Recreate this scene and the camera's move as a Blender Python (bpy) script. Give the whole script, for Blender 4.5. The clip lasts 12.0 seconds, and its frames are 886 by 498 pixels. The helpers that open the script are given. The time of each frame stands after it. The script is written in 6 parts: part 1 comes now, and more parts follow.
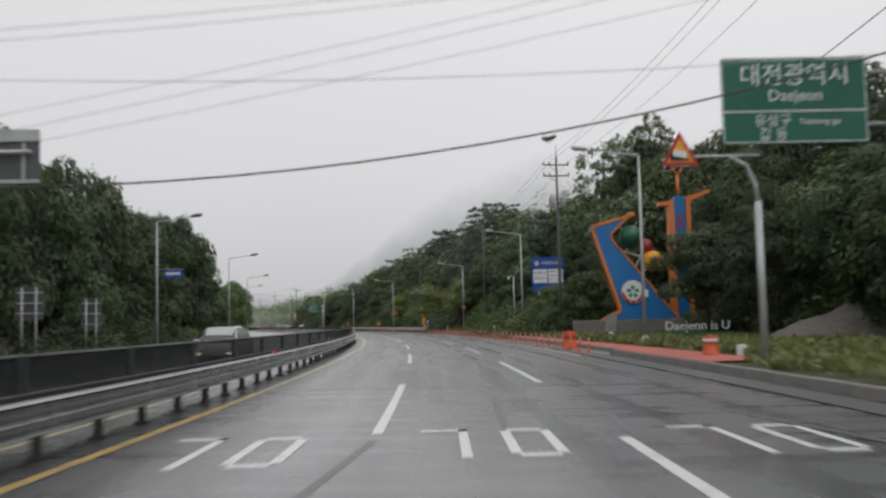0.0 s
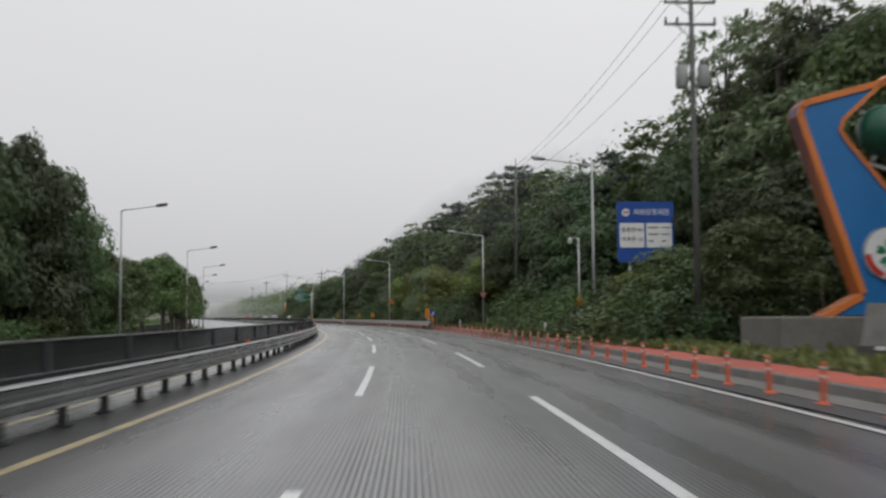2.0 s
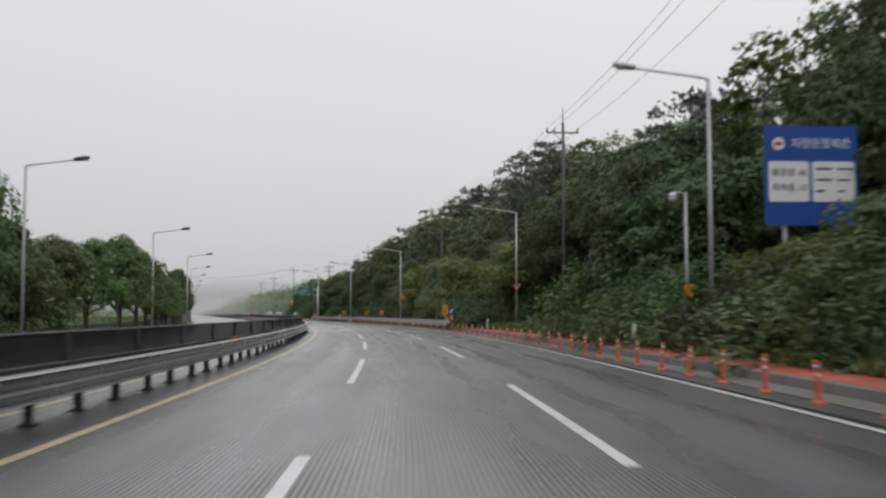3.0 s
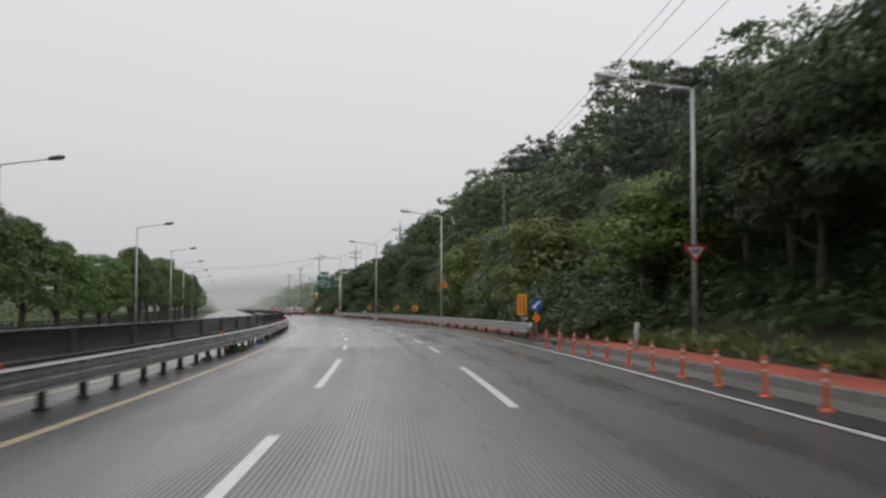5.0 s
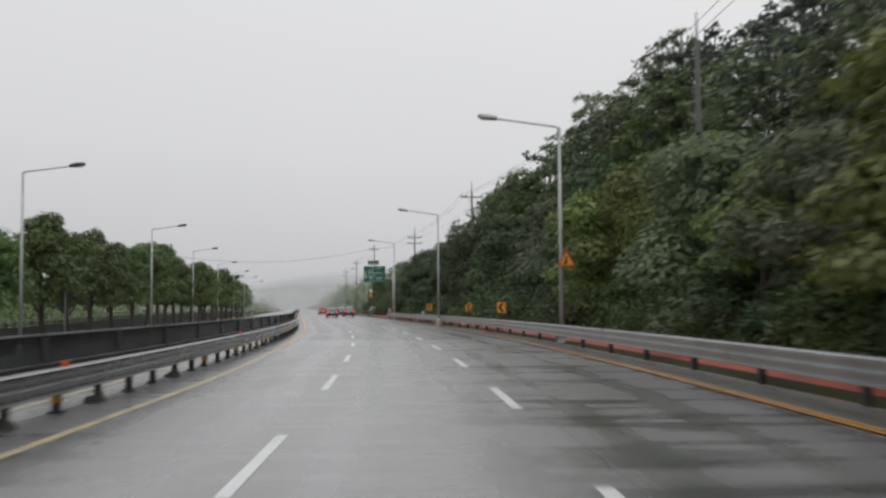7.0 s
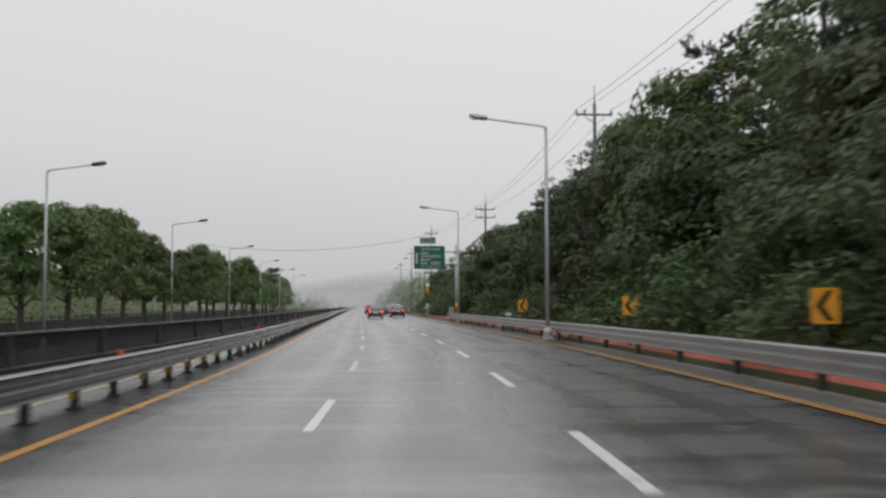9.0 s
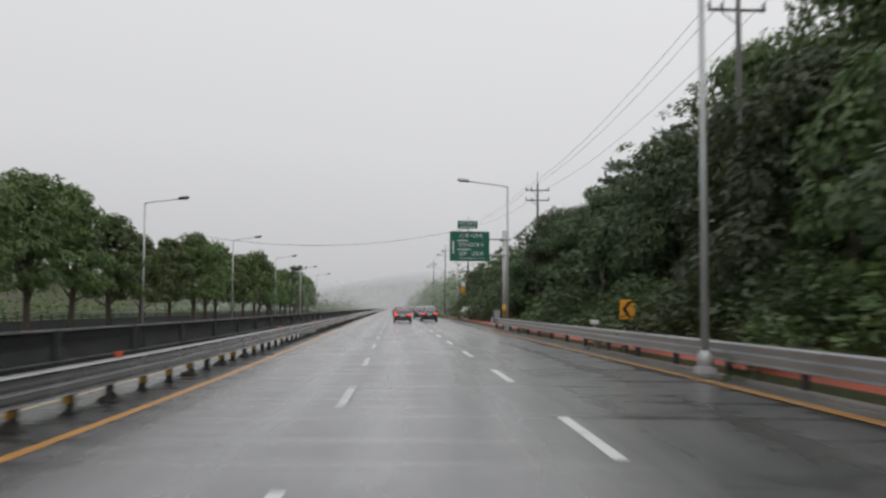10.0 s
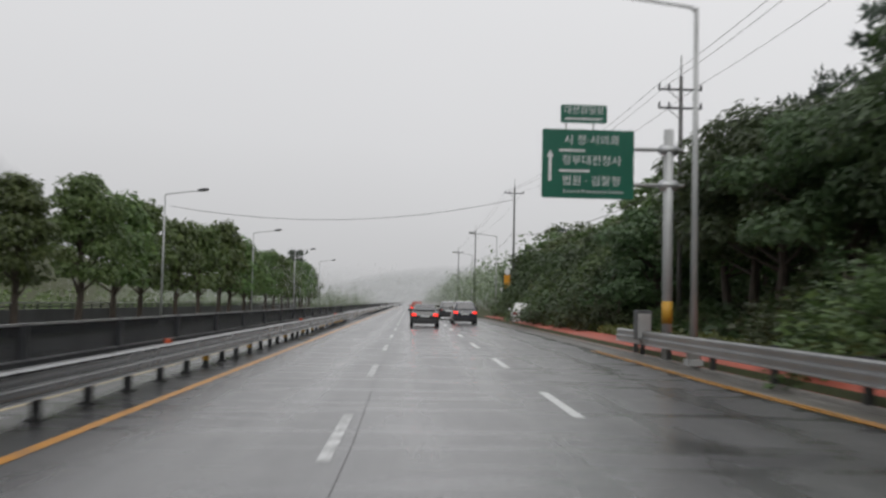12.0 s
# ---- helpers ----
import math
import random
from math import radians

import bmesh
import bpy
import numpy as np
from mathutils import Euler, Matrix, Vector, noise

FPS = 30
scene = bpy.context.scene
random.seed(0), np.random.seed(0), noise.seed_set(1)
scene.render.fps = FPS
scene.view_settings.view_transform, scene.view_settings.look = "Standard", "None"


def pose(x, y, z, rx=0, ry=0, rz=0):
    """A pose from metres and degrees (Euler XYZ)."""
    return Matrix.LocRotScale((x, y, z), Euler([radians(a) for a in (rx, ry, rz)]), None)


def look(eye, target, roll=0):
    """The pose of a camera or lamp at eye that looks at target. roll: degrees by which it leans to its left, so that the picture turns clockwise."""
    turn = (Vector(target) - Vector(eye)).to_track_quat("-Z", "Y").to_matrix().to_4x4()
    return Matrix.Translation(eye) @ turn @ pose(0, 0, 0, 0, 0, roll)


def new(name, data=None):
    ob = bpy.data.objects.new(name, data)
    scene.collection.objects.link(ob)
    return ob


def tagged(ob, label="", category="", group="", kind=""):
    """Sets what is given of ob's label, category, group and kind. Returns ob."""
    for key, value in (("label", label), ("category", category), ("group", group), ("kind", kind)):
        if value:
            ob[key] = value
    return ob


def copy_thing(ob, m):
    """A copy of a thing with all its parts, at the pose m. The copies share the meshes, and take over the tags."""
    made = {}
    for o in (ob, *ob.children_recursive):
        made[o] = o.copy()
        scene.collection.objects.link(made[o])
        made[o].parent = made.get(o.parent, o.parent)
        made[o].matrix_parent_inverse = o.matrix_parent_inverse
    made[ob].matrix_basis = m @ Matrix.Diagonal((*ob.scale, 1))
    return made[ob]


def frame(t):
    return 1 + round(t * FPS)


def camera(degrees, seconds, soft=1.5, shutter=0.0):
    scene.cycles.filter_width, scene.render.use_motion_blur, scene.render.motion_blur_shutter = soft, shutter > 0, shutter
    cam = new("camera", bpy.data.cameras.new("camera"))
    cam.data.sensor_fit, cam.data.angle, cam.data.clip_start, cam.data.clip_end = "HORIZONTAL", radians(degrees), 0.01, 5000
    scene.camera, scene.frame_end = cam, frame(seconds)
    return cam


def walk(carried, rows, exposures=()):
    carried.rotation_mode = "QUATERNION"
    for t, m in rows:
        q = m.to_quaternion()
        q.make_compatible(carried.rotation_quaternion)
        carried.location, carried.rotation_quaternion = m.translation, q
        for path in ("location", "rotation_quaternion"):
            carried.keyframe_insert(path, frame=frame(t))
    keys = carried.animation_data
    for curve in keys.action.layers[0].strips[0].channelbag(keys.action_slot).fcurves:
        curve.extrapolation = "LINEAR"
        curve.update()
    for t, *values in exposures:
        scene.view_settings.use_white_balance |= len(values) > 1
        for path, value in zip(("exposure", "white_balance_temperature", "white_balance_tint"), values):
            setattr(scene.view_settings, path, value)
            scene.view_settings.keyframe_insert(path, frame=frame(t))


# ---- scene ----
cam = camera(48.8, 12.0, soft=2.5, shutter=0.5)
PATH = [
    (0, (0.799, 0.647, 1.458), (0.785, 2.642, 1.608), -1.3),
    (0.5, (0.784, 10.049, 1.46), (0.773, 12.044, 1.604), -1.1),
    (1, (0.615, 19.582, 1.439), (0.6, 21.577, 1.58), -0.8),
    (1.5, (0.435, 29.006, 1.489), (0.416, 31.002, 1.625), -0.7),
    (2, (0.22, 38.421, 1.485), (0.187, 40.416, 1.62), -0.4),
    (2.5, (-0.133, 47.86, 1.48), (-0.182, 49.855, 1.613), -0.4),
    (3, (-0.611, 57.111, 1.446), (-0.676, 59.106, 1.577), -0.1),
    (5, (-3.371, 95.249, 1.498), (-3.523, 97.24, 1.619), -0.0),
    (5.5, (-4.277, 104.369, 1.534), (-4.46, 106.357, 1.655), -0.6),
    (6, (-5.508, 113.707, 1.568), (-5.728, 115.692, 1.688), -0.3),
    (6.5, (-6.842, 123.198, 1.594), (-7.099, 125.178, 1.712), -0.7),
    (7, (-8.349, 132.603, 1.566), (-8.638, 134.579, 1.684), -0.4),
    (7.5, (-10.04, 141.913, 1.514), (-10.36, 143.884, 1.632), -0.2),
    (9.5, (-18.331, 179.308, 1.541), (-18.774, 181.255, 1.658), 0.0),
    (10, (-20.686, 188.379, 1.534), (-21.162, 190.318, 1.654), 0.3),
    (10.5, (-23.289, 197.486, 1.596), (-23.788, 199.42, 1.711), 0.5),
    (11, (-26.116, 206.689, 1.608), (-26.627, 208.62, 1.72), 1.3),
    (11.5, (-28.819, 215.781, 1.593), (-29.337, 217.709, 1.707), 1.2),
    (12, (-31.482, 224.647, 1.577), (-31.995, 226.578, 1.686), 1.3),
]
walk(cam, [(t, look(eye, target, roll)) for t, eye, target, roll in PATH])

# ---- world, sun ----
SKY = 1.0
world = bpy.data.worlds.new("overcast_sky")
scene.world = world
world.use_nodes = True
wn, wl = world.node_tree.nodes, world.node_tree.links
wn.clear()
w_out = wn.new("ShaderNodeOutputWorld")
w_bg = wn.new("ShaderNodeBackground")
w_sky = wn.new("ShaderNodeTexSky")
w_sky.sky_type = "NISHITA"
w_sky.sun_disc = False
w_sky.sun_elevation, w_sky.sun_rotation = radians(52), radians(20)
w_sky.dust_density = 6.0
w_grey = wn.new("ShaderNodeHueSaturation")
w_grey.inputs["Saturation"].default_value = 0.06
w_grey.inputs["Value"].default_value = 0.9
w_co = wn.new("ShaderNodeTexCoord")
w_sep = wn.new("ShaderNodeSeparateXYZ")
w_noise = wn.new("ShaderNodeTexNoise")
w_noise.inputs["Scale"].default_value = 1.6
w_noise.inputs["Detail"].default_value = 4
w_add = wn.new("ShaderNodeMath")
w_add.operation = "MULTIPLY_ADD"
w_add.inputs[1].default_value = 0.16
w_ramp = wn.new("ShaderNodeValToRGB")
w_ramp.color_ramp.elements[0].position, w_ramp.color_ramp.elements[0].color = 0.02, (5.2, 5.22, 5.32, 1)
w_ramp.color_ramp.elements[1].position, w_ramp.color_ramp.elements[1].color = 0.55, (8.2, 8.22, 8.4, 1)
w_mid = w_ramp.color_ramp.elements.new(0.24)
w_mid.color = (7.1, 7.12, 7.28, 1)
w_mix = wn.new("ShaderNodeMixRGB")
w_mix.inputs[0].default_value = 0.88
wl.new(w_co.outputs["Generated"], w_sep.inputs[0])
wl.new(w_co.outputs["Generated"], w_noise.inputs["Vector"])
wl.new(w_noise.outputs["Fac"], w_add.inputs[0])
wl.new(w_sep.outputs["Z"], w_add.inputs[2])
wl.new(w_add.outputs[0], w_ramp.inputs[0])
wl.new(w_sky.outputs[0], w_grey.inputs["Color"])
wl.new(w_grey.outputs[0], w_mix.inputs[1])
wl.new(w_ramp.outputs[0], w_mix.inputs[2])
wl.new(w_mix.outputs[0], w_bg.inputs["Color"])
w_bg.inputs["Strength"].default_value = 0.1
wl.new(w_bg.outputs[0], w_out.inputs[0])

sun = new("sun", bpy.data.lights.new("sun", "SUN"))
sun.data.energy, sun.data.angle, sun.data.color = 0.9, radians(40), (1.0, 0.98, 0.95)
sun.matrix_world = look((20, -30, 60), (0, 10, 0))
scene.view_settings.exposure = 0.0

# ---- the road's line: s metres along the lane line, u metres to its right ----
KNOT_S = [-60, 0, 40, 80, 120, 160, 190, 215]
KNOT_H = [-0.24, -0.24, 2.29, 4.88, 8.21, 11.94, 14.55, 16.70]
_s = np.arange(-300.0, 3000.5, 0.5)
_h = np.radians(np.interp(_s, KNOT_S, KNOT_H))
_x = np.cumsum(-np.sin(_h)) * 0.5
_y = np.cumsum(np.cos(_h)) * 0.5
_x += -0.175 - np.interp(0, _s, _x)
_y -= np.interp(0, _s, _y)
LINE_S, LINE_X, LINE_Y = _s, _x, _y


def heading(s):
    """Degrees by which the road has turned left at s."""
    return float(np.interp(s, KNOT_S, KNOT_H))


def P(s, u, z=0.0):
    h = radians(heading(s))
    return Vector((float(np.interp(s, LINE_S, LINE_X)) + u * math.cos(h), float(np.interp(s, LINE_S, LINE_Y)) + u * math.sin(h), z))


def at_road(s, u, z=0.0, turn=0.0):
    """A pose on the road's line: x to the right, y along the road."""
    p = P(s, u, z)
    return pose(p.x, p.y, p.z, 0, 0, heading(s) + turn)


# ---- mesh helpers ----
def mesh_of(name, bm, mats, smooth=False):
    me = bpy.data.meshes.new(name)
    bm.to_mesh(me)
    bm.free()
    for m in mats if isinstance(mats, (list, tuple)) else [mats]:
        me.materials.append(m)
    if smooth:
        me.polygons.foreach_set("use_smooth", [True] * len(me.polygons))
    return me


def thing(name, m, label, category, group="", kind=""):
    """An empty at a thing's base, for its parts."""
    ob = new(name)
    ob.empty_display_size = 0.2
    ob.matrix_world = m
    return tagged(ob, label, category, group, kind)


def part(name, bm, material, parent, label="", smooth=False, m=None):
    ob = new(name, mesh_of(name, bm, material, smooth))
    ob.parent = parent
    if m is not None:
        ob.matrix_local = m
    return tagged(ob, label)


def piece(name, me, parent, m):
    ob = new(name, me)
    ob.parent = parent
    ob.matrix_local = m
    return ob


def box(bm, x0, x1, y0, y1, z0, z1, bevel=0.0, mat=0):
    m = Matrix.LocRotScale(((x0 + x1) / 2, (y0 + y1) / 2, (z0 + z1) / 2), None, (x1 - x0, y1 - y0, z1 - z0))
    made = bmesh.ops.create_cube(bm, size=1, matrix=m)["verts"]
    faces = {f for v in made for f in v.link_faces}
    for f in faces:
        f.material_index = mat
    if bevel:
        edges = {e for f in faces for e in f.edges}
        bmesh.ops.bevel(bm, geom=list(edges), offset=bevel, segments=2, affect="EDGES", profile=0.6)
    return bm


def tube(bm, pts, radii, n=8, caps=True, mat=0):
    """A round bar through points; radii one or a list."""
    pts = [Vector(p) for p in pts]
    radii = [radii] * len(pts) if isinstance(radii, (int, float)) else radii
    rings = []
    for i, p in enumerate(pts):
        d = (pts[min(i + 1, len(pts) - 1)] - pts[max(i - 1, 0)]).normalized()
        a = d.cross(Vector((0, 0, 1)) if abs(d.z) < 0.9 else Vector((1, 0, 0))).normalized()
        b = d.cross(a)
        rings.append([bm.verts.new(p + radii[i] * (math.cos(k * 2 * math.pi / n) * a + math.sin(k * 2 * math.pi / n) * b)) for k in range(n)])
    for r0, r1 in zip(rings, rings[1:]):
        for k in range(n):
            f = bm.faces.new((r0[k], r0[(k + 1) % n], r1[(k + 1) % n], r1[k]))
            f.material_index = mat
            f.smooth = True
    if caps:
        for r in (rings[0], rings[-1][::-1]):
            f = bm.faces.new(r[::-1])
            f.material_index = mat
    return bm


def prism(bm, outline, y0, y1, mat=0, side=None):
    """A flat shape in x and z, with depth along y."""
    front = [bm.verts.new((x, y0, z)) for x, z in outline]
    back = [bm.verts.new((x, y1, z)) for x, z in outline]
    n = len(outline)
    bm.faces.new(front).material_index = mat
    bm.faces.new(back[::-1]).material_index = mat
    for k in range(n):
        bm.faces.new((front[k], back[k], back[(k + 1) % n], front[(k + 1) % n])).material_index = mat if side is None else side
    bmesh.ops.recalc_face_normals(bm, faces=bm.faces)
    return bm


def loft(bm, s0, s1, ds, profile, closed=False, local=None, mat=0):
    """A strip along the road with a cross-section of (u, z); its UV is metres across and along."""
    uv = bm.loops.layers.uv.verify()
    n = max(1, round((s1 - s0) / ds))
    inv = local.inverted() if local is not None else None
    prof = list(profile) + ([profile[0]] if closed else [])
    across = [0.0]
    for (a, b), (c, d) in zip(prof, prof[1:]):
        across.append(across[-1] + math.hypot(c - a, d - b))
    rows = []
    for i in range(n + 1):
        s = s0 + (s1 - s0) * i / n
        row = []
        for u, z in profile:
            p = P(s, u, z)
            row.append(bm.verts.new(inv @ p if inv is not None else p))
        rows.append((s, row + ([row[0]] if closed else [])))
    for (sa, a), (sb, b) in zip(rows, rows[1:]):
        for k in range(len(prof) - 1):
            f = bm.faces.new((a[k], a[k + 1], b[k + 1], b[k]))
            f.material_index = mat
            for lo, (uu, vv) in zip(f.loops, ((prof[0][0] + across[k], sa), (prof[0][0] + across[k + 1], sa), (prof[0][0] + across[k + 1], sb), (prof[0][0] + across[k], sb))):
                lo[uv].uv = (uu, vv)
    if closed:
        bm.faces.new(rows[0][1][:-1])
        bm.faces.new(rows[-1][1][-2::-1])
        bmesh.ops.recalc_face_normals(bm, faces=bm.faces)
    return bm


def letter_mesh(text, size, depth):
    """The words of a line of writing, each a mesh of its own at its place in the line."""
    cu = bpy.data.curves.new("text", "FONT")
    cu.body, cu.size, cu.extrude, cu.align_x, cu.align_y = text, size, depth, "CENTER", "CENTER"
    cu.resolution_u = 3
    tmp = bpy.data.objects.new("text", cu)
    scene.collection.objects.link(tmp)
    dg = bpy.context.evaluated_depsgraph_get()
    whole = bpy.data.meshes.new_from_object(tmp.evaluated_get(dg))
    bpy.data.objects.remove(tmp)
    bpy.data.curves.remove(cu)
    spans = sorted((min(whole.vertices[v].co.x for v in p.vertices), max(whole.vertices[v].co.x for v in p.vertices)) for p in whole.polygons)
    cuts, reach = [], spans[0][1]
    for lo, hi in spans:
        if lo - reach > 0.2 * size and " " in text:
            cuts.append((lo + reach) / 2)
        reach = max(reach, hi)
    out = []
    for k in range(len(cuts) + 1):
        lo, hi = ([-1e9] + cuts)[k], (cuts + [1e9])[k]
        faces = [list(p.vertices) for p in whole.polygons if lo <= whole.vertices[p.vertices[0]].co.x < hi]
        used = sorted({v for f in faces for v in f})
        at = {v: n for n, v in enumerate(used)}
        me = bpy.data.meshes.new("text")
        me.from_pydata([whole.vertices[v].co[:] for v in used], [], [[at[v] for v in f] for f in faces])
        out.append(me)
    return out


# all lettering is shaped first, while the scene is still small
LETTERS = {}
for _row in (("대전광역시", 0.82), ("Daejeon", 0.55), ("유성구", 0.46), ("Yuseong-gu", 0.3), ("갑 동", 0.46), ("차량운행제한", 0.33), ("총중량 40", 0.26), ("축하중 10", 0.26),
             ("시 청·시의회", 0.32), ("정부대전청사", 0.32), ("법원 · 검찰청", 0.32), ("Court & Prosecutors Service", 0.15), ("대전경찰청", 0.26)):
    LETTERS[_row[0]] = letter_mesh(*_row, 0.004)
for _row in [(c, 0.62) for c in "일류경제도시"] + [(c, 0.56) for c in "대전"]:
    LETTERS[_row[0]] = letter_mesh(*_row, 0.02)
LETTERS["Daejeon is U"] = letter_mesh("Daejeon is U", 0.72, 0.05)


def words(text, mat, parent, m, name="lettering"):
    """Raised letters in Blender's own font in the x-z plane, one mesh part to a word."""
    for me in LETTERS[text]:
        me.materials.clear()
        me.materials.append(mat)
        ob = new(name, me)
        ob.parent = parent
        ob.matrix_local = m @ pose(0, 0, 0, 90, 0, 0)


# ---- materials ----
class Nodes:
    def __init__(self, name):
        self.mat = bpy.data.materials.new(name)
        self.mat.use_nodes = True
        self.t = self.mat.node_tree
        self.b = self.t.nodes["Principled BSDF"]
        self.out = self.t.nodes["Material Output"]

    def n(self, kind, **ins):
        nd = self.t.nodes.new(kind)
        for k, v in ins.items():
            nd.inputs[k.replace("_", " ")].default_value = v
        return nd

    def l(self, a, b):
        self.t.links.new(a, b)

    def noise(self, scale, detail=4.0, vec=None, rough=0.55):
        nd = self.n("ShaderNodeTexNoise", Scale=scale, Detail=detail, Roughness=rough)
        if vec is not None:
            self.l(vec, nd.inputs["Vector"])
        return nd.outputs["Fac"]

    def ramp(self, fac, stops):
        nd = self.n("ShaderNodeValToRGB")
        els = nd.color_ramp.elements
        while len(els) < len(stops):
            els.new(0.5)
        for e, (p, c) in zip(els, stops):
            e.position = p
            e.color = (*c, 1) if len(c) == 3 else c
        self.l(fac, nd.inputs[0])
        return nd.outputs[0]

    def mix(self, fac, a, b, blend="MIX"):
        nd = self.n("ShaderNodeMixRGB")
        nd.blend_type = blend
        for i, v in enumerate((fac, a, b)):
            if hasattr(v, "is_linked"):
                self.l(v, nd.inputs[i])
            else:
                nd.inputs[i].default_value = v if i == 0 else ((*v, 1) if len(v) == 3 else v)
        return nd.outputs[0]

    def math(self, op, a, b=0.0, c=0.0):
        nd = self.n("ShaderNodeMath")
        nd.operation = op
        for i, v in enumerate((a, b, c)):
            if hasattr(v, "is_linked"):
                self.l(v, nd.inputs[i])
            else:
                nd.inputs[i].default_value = v
        return nd.outputs[0]

    def bump(self, height, strength=0.3, distance=0.02):
        nd = self.n("ShaderNodeBump", Strength=strength, Distance=distance)
        self.l(height, nd.inputs["Height"])
        self.l(nd.outputs[0], self.b.inputs["Normal"])

    def set(self, **ins):
        for k, v in ins.items():
            sock = self.b.inputs[k.replace("_", " ")]
            if hasattr(v, "is_linked"):
                self.l(v, sock)
            else:
                sock.default_value = (*v, 1) if isinstance(v, tuple) and len(v) == 3 else v
        return self


def simple(name, colour, rough=0.5, metal=0.0, wear=0.25, scale=6.0, coat=0.0, bump=0.15):
    """A painted, plastic or metal surface with stains, fine grain and streaks."""
    k = Nodes(name)
    co = k.n("ShaderNodeTexCoord").outputs["Object"]
    big, fine = k.noise(scale * 0.25, 5, co), k.noise(scale * 6, 3, co)
    dark = tuple(c * (1 - wear) for c in colour)
    light = tuple(min(1, c * (1 + wear * 0.5)) for c in colour)
    c1 = k.ramp(big, [(0.3, dark), (0.7, light)])
    c2 = k.mix(0.18, c1, k.ramp(fine, [(0.35, tuple(c * 0.6 for c in colour)), (0.65, light)]))
    k.set(Base_Color=c2, Metallic=metal, Roughness=k.math("MULTIPLY_ADD", big, 0.25, rough - 0.12), Coat_Weight=coat)
    k.bump(fine, bump, 0.002)
    return k.mat


def leaf_material(name, low, high, tip):
    k = Nodes(name)
    geo = k.n("ShaderNodeNewGeometry")
    rnd = geo.outputs["Random Per Island"]
    ob = k.n("ShaderNodeObjectInfo").outputs["Random"]
    co = k.n("ShaderNodeTexCoord").outputs["Object"]
    big = k.noise(0.8, 3, co)
    c = k.ramp(k.math("ADD", k.math("MULTIPLY", rnd, 0.4), k.math("MULTIPLY", big, 0.7)), [(0.2, low), (0.6, high), (0.95, tip)])
    hue = k.n("ShaderNodeHueSaturation")
    k.l(k.math("MULTIPLY_ADD", ob, 0.05, 0.475), hue.inputs["Hue"])
    k.l(k.math("MULTIPLY_ADD", ob, 0.75, 0.7), hue.inputs["Value"])
    k.l(c, hue.inputs["Color"])
    k.set(Base_Color=hue.outputs[0], Roughness=0.48, Specular_IOR_Level=0.5, Coat_Weight=0.06, Coat_Roughness=0.35)
    tr = k.n("ShaderNodeBsdfTranslucent")
    k.l(hue.outputs[0], tr.inputs["Color"])
    mx = k.n("ShaderNodeMixShader")
    mx.inputs[0].default_value = 0.38
    k.l(k.b.outputs[0], mx.inputs[1])
    k.l(tr.outputs[0], mx.inputs[2])
    k.l(mx.outputs[0], k.out.inputs[0])
    return k.mat


def bark_material(name, colour):
    k = Nodes(name)
    co = k.n("ShaderNodeTexCoord").outputs["Object"]
    mp = k.n("ShaderNodeMapping", Scale=(9, 9, 1.5))
    k.l(co, mp.inputs["Vector"])
    f = k.noise(2.0, 6, mp.outputs[0])
    k.set(Base_Color=k.ramp(f, [(0.3, tuple(c * 0.45 for c in colour)), (0.7, colour)]), Roughness=0.8)
    k.bump(f, 0.6, 0.03)
    return k.mat


